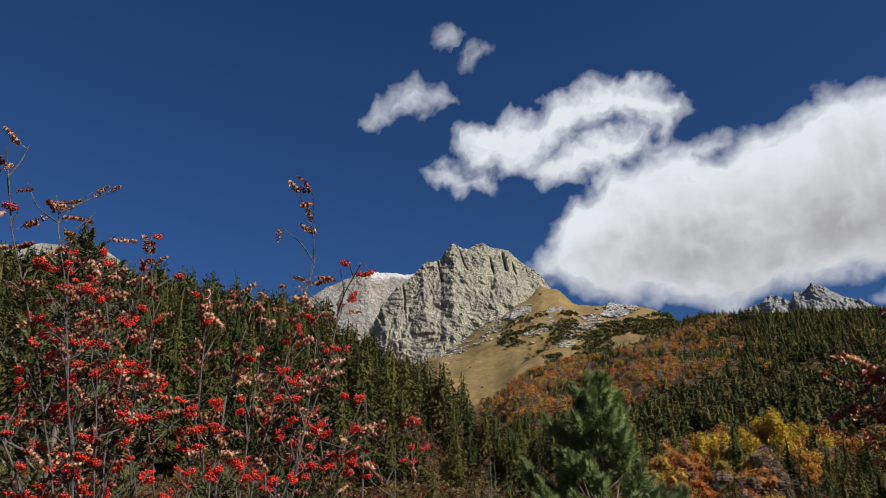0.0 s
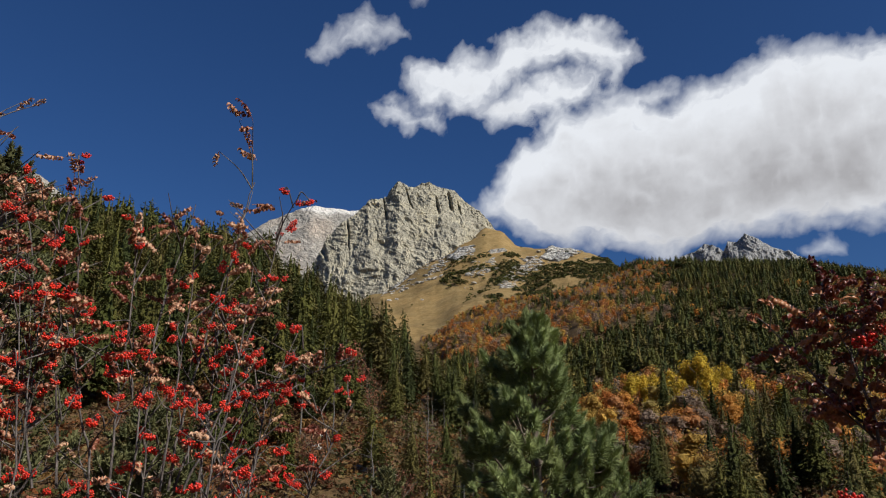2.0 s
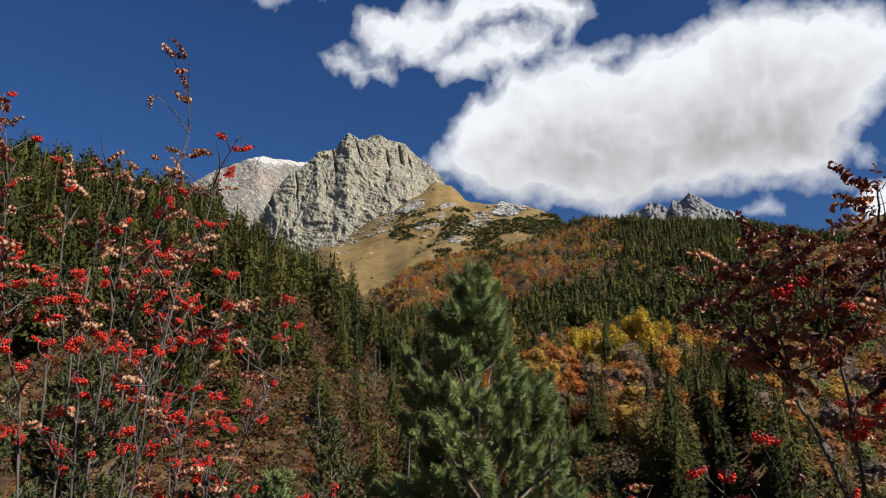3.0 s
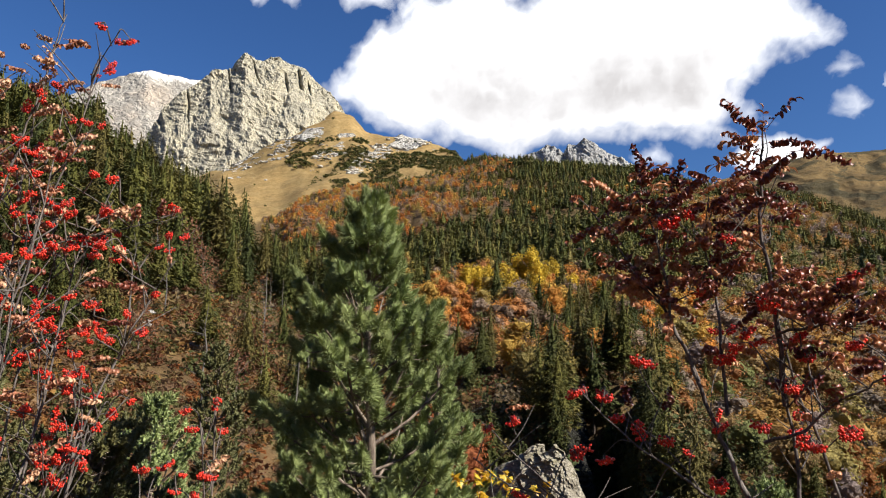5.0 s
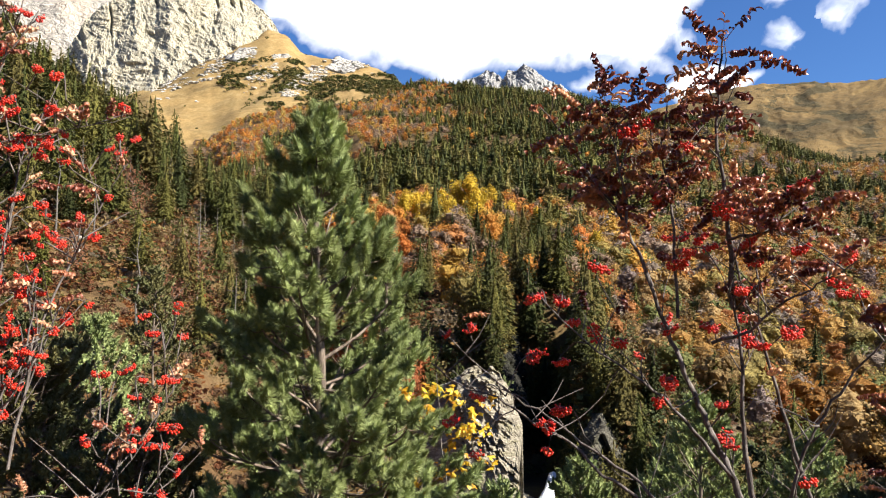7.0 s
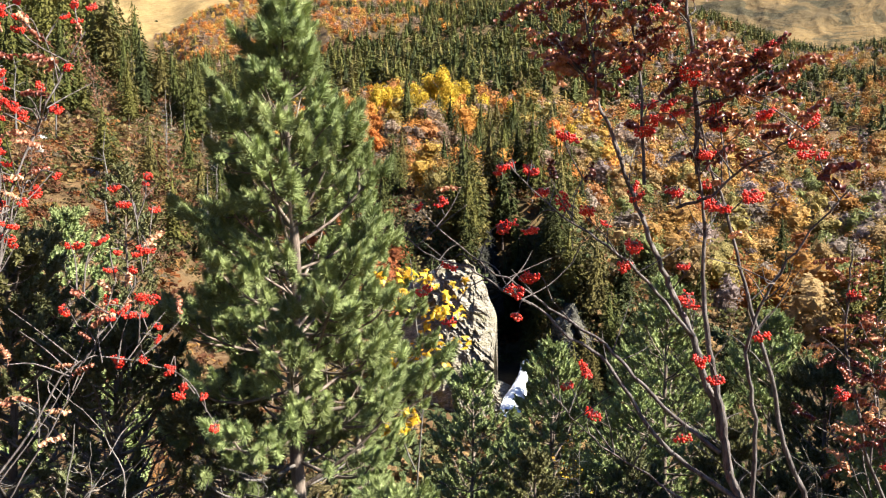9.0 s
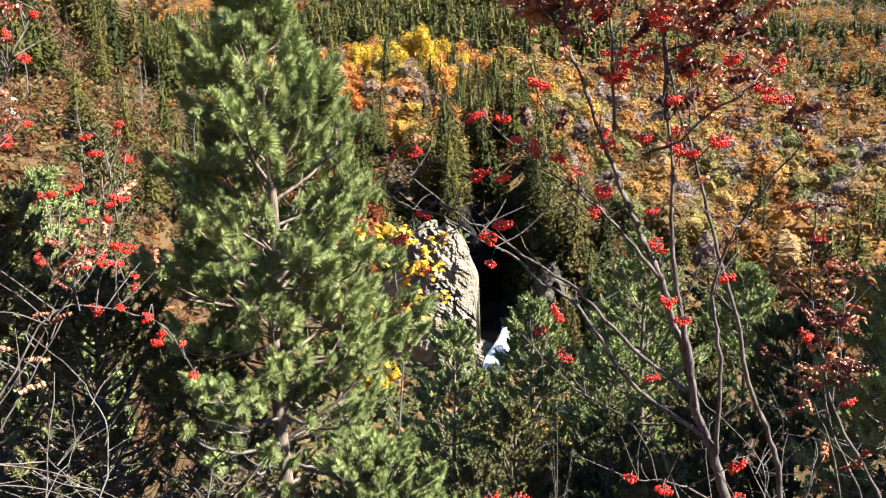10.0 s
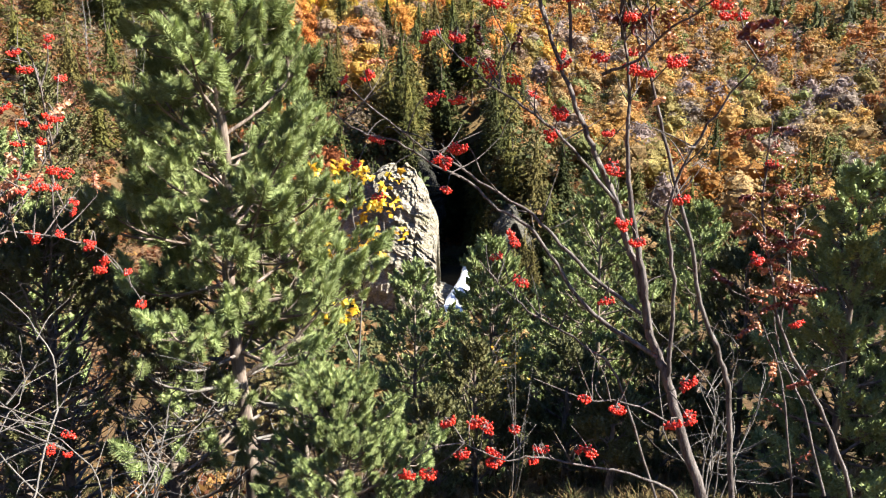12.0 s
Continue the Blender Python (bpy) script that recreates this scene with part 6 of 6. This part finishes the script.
def near_pine(label, top, profile, seed, tufts=TUFTS, needles=None, tuft=0.118, gap=0.165, per_whorl=5, trunk=0.055, spread=1.0, bare_below=9.0, lean=(0.0, 0.0), dense=1.0, group="pines in the foreground", merge=False):
    """top: the tip; profile: (depth below the tip, bough length)."""
    needles = needles or NEEDLE
    g = np.random.default_rng(seed)
    tip = np.array(top, float)
    gx, gy = tip[0] + lean[0], tip[1] + lean[1]
    foot = np.array([gx, gy, height_at(gx, gy) - 0.05])
    tall = tip[2] - foot[2]
    pine = thing("pine", label, "pine", group, at=Matrix.Translation(foot))
    axis = lambda d: tip + (foot - tip) * (d / tall)
    pts = [foot] + [axis(d) + g.normal(size=3) * 0.012 for d in np.linspace(tall * 0.85, 0.25, 6)] + [tip - np.array([0, 0, 0.10])]
    v, f = tube(pts, trunk, 0.010, 9, 4)
    part("trunk", np_mesh("trunk", v - foot, f, BARK, flat=False), pine)
    dep, reach = zip(*profile)
    gathered = []
    d = 0.06
    while d < min(dep[-1], tall - 0.25):
        L0 = float(np.interp(d, dep, reach)) * spread
        n = max(3, int(per_whorl + g.integers(-1, 2)))
        turn = g.random() * 6.28
        for b in range(n):
            a = turn + 6.283 * (b + 0.35 * g.normal()) / n
            L = L0 * (0.55 + 0.68 * g.random())
            root = axis(d + 0.5 * gap * g.random())
            out = np.array([math.cos(a), math.sin(a), 0])
            pitch = math.radians(np.interp(d, [0, 0.5, 1.5, 2.6, 3.8], [60, 44, 30, 18, 0]) + 9 * g.normal())
            d0 = out * math.cos(pitch) + np.array([0, 0, math.sin(pitch)])
            p1 = root + d0 * L * 0.5
            p2 = root + d0 * L * 0.85 + np.array([0, 0, 0.10 * L])
            p3 = p2 + out * L * 0.15 + np.array([0, 0, 0.12 * L + 0.02])
            limbs = [tube([root, p1, p2, p3], 0.006 + 0.012 * L, 0.004, 6, 3)]
            items = []
            dead = d > bare_below
            way = lambda lift: (p3 - p1) / np.linalg.norm(p3 - p1) + np.array([0, 0, lift])
            if not dead or g.random() < 0.35:
                items.append((p3, way(0.8), tuft * (0.9 + 0.3 * g.random())))
            count = int(max(4, L / 0.05) * dense)
            for k in range(count):
                t = 0.32 + 0.68 * (k + g.random()) / count
                q = root + (p1 - root) * (t / 0.5) if t < 0.5 else p1 + (p3 - p1) * ((t - 0.5) / 0.5)
                side = np.cross(out, (0, 0, 1.0)) * (1 if k % 2 else -1)
                ln = (0.06 + 0.30 * L * (1.15 - t)) * (0.6 + 0.7 * g.random())
                dirn = side * 0.8 + out * 0.55 + np.array([0, 0, 0.25 + 0.35 * g.normal()])
                dirn /= np.linalg.norm(dirn)
                e = q + dirn * ln + np.array([0, 0, 0.25 * ln])
                limbs.append(tube([q, q + dirn * ln * 0.6, e], 0.005, 0.003, 4, 2))
                if dead and g.random() < 0.8:
                    continue
                items.append((e, dirn * 0.55 + out * 0.3 + np.array([0, 0, 0.9]) + g.normal(size=3) * 0.12, tuft * (0.75 + 0.45 * g.random())))
                if ln > 0.22 and g.random() < 0.5:
                    items.append((q + dirn * ln * 0.6, dirn * 0.5 + np.array([0, 0, 0.9]) + g.normal(size=3) * 0.2, tuft * (0.7 + 0.35 * g.random())))
            v, f = join(limbs)
            bough = part("branch", np_mesh("branch", v - foot, f, TWIG if dead and g.random() < 0.6 else BARK, flat=False), pine)
            if items and merge:
                gathered += items
            elif items:
                v, f = place_tufts(tufts, items, g)
                part("needles", np_mesh("needles", v - foot, f, needles), bough)
        d += gap * (0.75 + 0.5 * g.random()) * np.interp(d, [0, 0.6, 3], [0.75, 0.9, 1.15])
    lead = [(tip - np.array([0, 0, 0.16]), np.array([0.02, 0, 1.0]), tuft * 1.3), (tip - np.array([0.03, 0, 0.28]), np.array([-0.3, 0, 1.0]), tuft), (tip - np.array([-0.03, 0.02, 0.3]), np.array([0.35, 0.1, 1.0]), tuft)]
    v, f = place_tufts(tufts, lead + gathered, g)
    part("needles", np_mesh("needles", v - foot, f, needles), pine)
    return pine


near_pine("young green pine with dense upright needle brushes", (1.20, 5.93, 1.17), [(0, 0.04), (0.3, 0.12), (0.55, 0.26), (0.95, 0.45), (1.5, 0.62), (2.1, 0.82), (2.8, 0.95), (3.5, 1.0), (4.4, 0.95)], 3,
          bare_below=3.35, trunk=0.075, lean=(0.12, 0.10), tuft=0.19, dense=0.50, gap=0.175, per_whorl=5)
near_pine("slim young pine close beside a taller one", (1.98, 6.65, 0.10), [(0, 0.05), (0.4, 0.22), (1.0, 0.40), (2.0, 0.6), (3.2, 0.7)], 4, trunk=0.04, gap=0.22)
# its needles are darkened to paint in the shade behind the rowan
near_pine("green pine rising behind the red-berried rowan", (-2.94, 5.8, 2.38), [(0, 0.05), (0.4, 0.25), (1.0, 0.45), (2.0, 0.7), (4.0, 1.0), (6.0, 1.0)], 14, needles=NEEDLE_DULL_SHADED, tufts=TUFTS_COARSE, gap=0.28, tuft=0.14, dense=0.91)
near_pine("low bushy green pine on the slope", (1.72, 4.92, -2.55), [(0, 0.15), (0.3, 0.45), (0.8, 0.7), (1.6, 0.8)], 15, trunk=0.04, gap=0.17)
near_pine("scrubby dull green pine with bare grey twigs", (-0.06, 7.0, -1.45), [(0, 0.1), (0.5, 0.5), (1.2, 0.9), (2.4, 1.2), (3.4, 1.2)], 16, needles=NEEDLE_DULL_SHADED, bare_below=1.0, tufts=TUFTS_COARSE, tuft=0.14, dense=0.8)
near_pine("scrubby dull green pine with bare grey twigs", (0.75, 6.3, -1.9), [(0, 0.1), (0.5, 0.5), (1.2, 0.8), (2.4, 1.0)], 17, needles=NEEDLE_DULL_SHADED, bare_below=0.9, tufts=TUFTS_COARSE, tuft=0.14, dense=0.8)
near_pine("scrubby dull green pine behind the berry twigs", (-0.9, 7.4, -0.5), [(0, 0.1), (0.5, 0.4), (1.2, 0.7), (2.4, 1.0), (4, 1.1)], 18, needles=NEEDLE_DULL_SHADED, bare_below=1.4, tufts=TUFTS_COARSE, tuft=0.14, dense=0.91)
near_pine("scrubby dull green pine behind the berry twigs", (-2.0, 7.0, 0.5), [(0, 0.1), (0.5, 0.4), (1.2, 0.7), (2.4, 1.0), (5, 1.1)], 19, needles=NEEDLE_DULL_SHADED, bare_below=2.2, tufts=TUFTS_COARSE, tuft=0.14, dense=0.91)
near_pine("small green pine on the slope below the path", (-0.54, 9.99, -0.57), [(0, 0.06), (0.4, 0.3), (1.0, 0.55), (2.2, 0.8), (4, 0.9)], 20, tufts=TUFTS_COARSE, gap=0.27, tuft=0.15, dense=0.91)
near_pine("small dark green pine on the brown slope", (0.25, 22.0, 0.28), [(0, 0.1), (0.6, 0.4), (1.5, 0.75), (3.0, 1.0), (6, 1.1)], 21, tufts=TUFTS_FAR, needles=NEEDLE_DULL_SHADED, gap=0.4, tuft=0.24, dense=0.7)
SLOPE = [(0, 0.08), (0.4, 0.35), (1.0, 0.6), (2.2, 0.9), (4.5, 1.1)]
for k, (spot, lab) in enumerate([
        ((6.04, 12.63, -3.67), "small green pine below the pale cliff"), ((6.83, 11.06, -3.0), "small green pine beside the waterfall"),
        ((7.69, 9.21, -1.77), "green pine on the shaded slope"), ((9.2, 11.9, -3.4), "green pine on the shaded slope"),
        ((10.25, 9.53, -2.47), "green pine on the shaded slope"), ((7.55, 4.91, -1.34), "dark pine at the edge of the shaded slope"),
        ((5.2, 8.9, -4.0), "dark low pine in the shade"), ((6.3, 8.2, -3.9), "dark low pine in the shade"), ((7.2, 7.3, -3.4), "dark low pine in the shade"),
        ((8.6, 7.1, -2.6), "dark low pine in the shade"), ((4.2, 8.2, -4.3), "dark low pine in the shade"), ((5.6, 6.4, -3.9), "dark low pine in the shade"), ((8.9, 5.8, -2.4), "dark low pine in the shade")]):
    # from the seventh on, shade is put into the needle colour
    near_pine(lab, spot, SLOPE, 30 + k, tufts=TUFTS_COARSE, gap=0.30, tuft=0.17, dense=0.84, needles=NEEDLE if k < 6 else NEEDLE_DULL_SHADED, merge=k >= 6)


# unseen pines added out of view on the right to shade the slope
for k, (x, y, up, lab) in enumerate([(10.4, 2.6, 1.2, "unseen pine added beside the path for shade"), (11.8, 4.0, 0.8, "unseen pine added beside the path for shade"), (13.0, 2.4, 1.6, "unseen pine added beside the path for shade"),
                                     (14.0, 5.6, 0.0, "unseen pine added on the slope for shade")]):
    near_pine(lab, (x, y, up), [(0, 0.1), (0.5, 0.5), (1.2, 0.9), (2.6, 1.3), (6, 1.6)], 60 + k, tufts=TUFTS_FAR, gap=0.36, tuft=0.24, dense=0.63, needles=NEEDLE_DULL_SHADED, merge=True)


# ---- golden-leaved maple sapling ----
def broad_leaf_mesh(seed):
    """A five-pointed leaf with a raised midrib, slightly cupped."""
    g = np.random.default_rng(seed)
    rim = []
    for k in range(10):
        a = -2.6 + 5.2 * k / 9
        r = 0.055 * (1.0 if k % 2 else 0.62) * (0.9 + 0.2 * g.random()) * (0.75 + 0.25 * math.cos(a))
        rim.append((0.03 + math.cos(a) * r, math.sin(a) * r, -0.35 * abs(math.sin(a)) * r + 0.006 * g.normal()))
    V = [(0.03, 0, 0.006), (0, 0, 0)] + rim
    F = [(0, 2 + k, 3 + k) for k in range(9)] + [(0, 1, 2), (0, 11, 1)]
    return np_mesh("leaf", np.array(V), np.array(F), LEAF_GOLD)


def maple():
    g = np.random.default_rng(9)
    foot = np.array(foot_at(2.45, 6.55))
    base = thing("maple_sapling", "slender sapling with golden yellow leaves", "sapling", at=Matrix.Translation(foot))
    leaves = [broad_leaf_mesh(70 + s) for s in range(5)]
    spots = []
    for k, (rad, pts) in enumerate(MAPLE_STEMS):
        P = np.array(pts)
        if k < 2:
            low = np.array([P[0][0], P[0][1], height_at(P[0][0], P[0][1]) - 0.05])
            P = P[P[:, 2] > low[2] + 0.1]
            P = np.concatenate([[low], P])
        v, f = tube(P, rad * 1.3, rad * 0.35, 6, 4, 0.004, g)
        stem = part("stem", np_mesh("stem", v - foot, f, TWIG, flat=False), base)
        Q = np.concatenate([np.linspace(P[i], P[i + 1], 8) for i in range(len(P) - 1)])
        for i in range(9):
            q = Q[int(len(Q) * (0.35 + 0.62 * g.random()))]
            d = np.array([g.normal(), g.normal(), 0.6 * g.random()])
            d /= np.linalg.norm(d)
            e = q + d * (0.10 + 0.18 * g.random())
            v, f = tube([q, (q + e) / 2 + g.normal(size=3) * 0.01, e], 0.003, 0.0015, 4, 2)
            part("twig", np_mesh("twig", v - foot, f, TWIG, flat=False), stem)
            spots += [e, (q + e) / 2]
    for p in spots:
        for k in range(4):
            a = g.random() * 6.28
            face = (math.cos(a), math.sin(a), -0.5 + 0.4 * g.normal())
            part("leaf", leaves[int(g.integers(0, 5))], base, at=Matrix.Translation(-foot) @ spin(g, p + g.normal(size=3) * 0.035, face, 0.75 + 0.55 * g.random()))


maple()


# ---- bare grey brush in the foreground ----
def brush(label, foot, fan, tall, count, seed):
    g = np.random.default_rng(seed)
    F0 = np.array(foot_at(*foot))
    base = thing("bare_shrub", label, "shrub", at=Matrix.Translation(F0))
    for k in range(count):
        a = g.random() * 6.28
        out = np.array([math.cos(a), math.sin(a), 0]) * fan * (0.4 + g.random())
        h = tall * (0.55 + 0.5 * g.random())
        sway = g.normal(size=3) * np.array([0.16, 0.16, 0.03])
        P = [np.array([0, 0, -0.03]) + out * 0.05, out * 0.25 + sway * 0.5 + np.array([0, 0, h * 0.33]), out * 0.55 + sway + np.array([0, 0, h * 0.62]), out * 0.9 + sway * 0.4 + np.array([0, 0, h * 0.84]), out * 1.35 - sway * 0.3 + np.array([0, 0, h])]
        P = [p + g.normal(size=3) * 0.03 * i for i, p in enumerate(P)]
        v, f = tube(P, 0.006, 0.002, 5, 5, 0.006, g)
        stem = part("stem", np_mesh("stem", v, f, TWIG, flat=False), base)
        for i in range(7):
            u = 1 + 2.9 * g.random()
            q = np.array(P[int(u)]) + (np.array(P[int(u) + 1]) - np.array(P[int(u)])) * (u % 1)
            d = np.array([g.normal(), g.normal(), 0.8 * g.random()])
            d /= np.linalg.norm(d)
            ln = 0.15 + 0.25 * g.random()
            v, f = tube([q, q + d * ln * 0.5 + g.normal(size=3) * 0.02, q + d * ln], 0.003, 0.0012, 4, 3)
            part("twig", np_mesh("twig", v, f, TWIG, flat=False), stem)


brush("tangle of bare grey twigs beside the rowan", (-0.35, 3.2), 0.45, 1.5, 6, 41)
brush("tangle of bare grey twigs below the berries", (0.2, 4.4), 0.6, 1.7, 6, 42)
brush("bare grey twigs on the shaded slope", (3.6, 3.2), 0.4, 1.5, 8, 43)
brush("bare grey twigs beneath the pine", (1.1, 6.6), 0.9, 1.7, 12, 44)


def golden_shrub(name, label, spot, tall, count, leaves_each, tint, seed):
    """A low shrub of thin stems that end in small golden leaves."""
    g = np.random.default_rng(seed)
    F0 = np.array(foot_at(*spot))
    base = thing(name, label, "shrub", at=Matrix.Translation(F0))
    small = [broad_leaf_mesh(90 + s) for s in range(4)] if tint else []
    for k in range(count):
        a = g.random() * 6.28
        out = np.array([math.cos(a), math.sin(a), 0]) * tall * 0.32 * g.random() ** 0.5
        h = tall * (0.6 + 0.45 * g.random())
        P = [out * 0.08, out * 0.5 + np.array([0, 0, h * 0.5]) + g.normal(size=3) * 0.03, out + np.array([0, 0, h])]
        v, f = tube(P, 0.006, 0.002, 5, 4, 0.004, g)
        stem = part("stem", np_mesh("stem", v, f, TWIG, flat=False), base)
        for i in range(leaves_each):
            u = 0.35 + 0.65 * g.random()
            q = P[1] + (P[2] - P[1]) * ((u - 0.35) / 0.65)
            d = g.normal(size=3) * np.array([1, 1, 0.6])
            e = q + d / np.linalg.norm(d) * (0.05 + 0.10 * g.random())
            v, f = tube([q, (q + e) / 2 + g.normal(size=3) * 0.008, e], 0.0022, 0.001, 4, 2)
            part("twig", np_mesh("twig", v, f, TWIG, flat=False), stem)
            for j in range(2 if tint else 0):
                c = g.random() * 6.28
                part("leaf", small[int(g.integers(0, 4))], base, at=spin(g, e + g.normal(size=3) * 0.03, (math.cos(c), math.sin(c), -0.2), 0.55 + 0.3 * g.random()))


golden_shrub("golden_shrub", "low shrub with small golden leaves among the pines", (6.62, 10.01), height_at(6.62, 10.01) * -1 - 4.25, 14, 9, True, 55)
golden_shrub("bare_sapling", "thin bare grey sapling in front of the dark pines", (4.39, 6.69), max(0.8, height_at(4.39, 6.69) * -1 - 3.0), 5, 9, False, 56)


# ---- low growth on the near slope ----
def grass_shape(seed):
    g = np.random.default_rng(seed)
    V, F = [], []
    for k in range(16):
        a = g.random() * 6.28
        d = np.array([math.cos(a), math.sin(a), 0])
        s = np.array([-d[1], d[0], 0]) * 0.018
        b = d * 0.12 * g.random()
        h = 0.6 + 0.4 * g.random()
        m = b + d * 0.15 * g.random() + np.array([0, 0, h * 0.6])
        t = m + d * (0.1 + 0.35 * g.random()) + np.array([0, 0, h * 0.4 * g.random()])
        o = len(V)
        V += [b - s, b + s, m + s * 0.7, m - s * 0.7, t]
        F += [(o, o + 1, o + 2), (o, o + 2, o + 3), (o + 3, o + 2, o + 4)]
    return np.array(V), np.array(F)


def near_slope():
    g = np.random.default_rng(51)
    az, r, x, y, z = sow(-50, 75, 3.4, 16, 0.06, g)
    tan = np.array([(0.17, 0.13, 0.055), (0.12, 0.10, 0.04), (0.08, 0.085, 0.03), (0.15, 0.09, 0.04)])
    s = 0.14 + 0.22 * g.random(len(x))
    v, f, t = scatter([grass_shape(k) for k in range(6)], np.stack([x, y, z - 0.02], 1), s, 0.9 + 0.5 * g.random(len(x)), pick(tan, len(x), g), g)
    thing("dry_grass", "dry tan grass tufts on the near slope", "grass", kind="stuff", mesh=np_mesh("dry_grass", v, f, AUTUMN, tint=t))


near_slope()
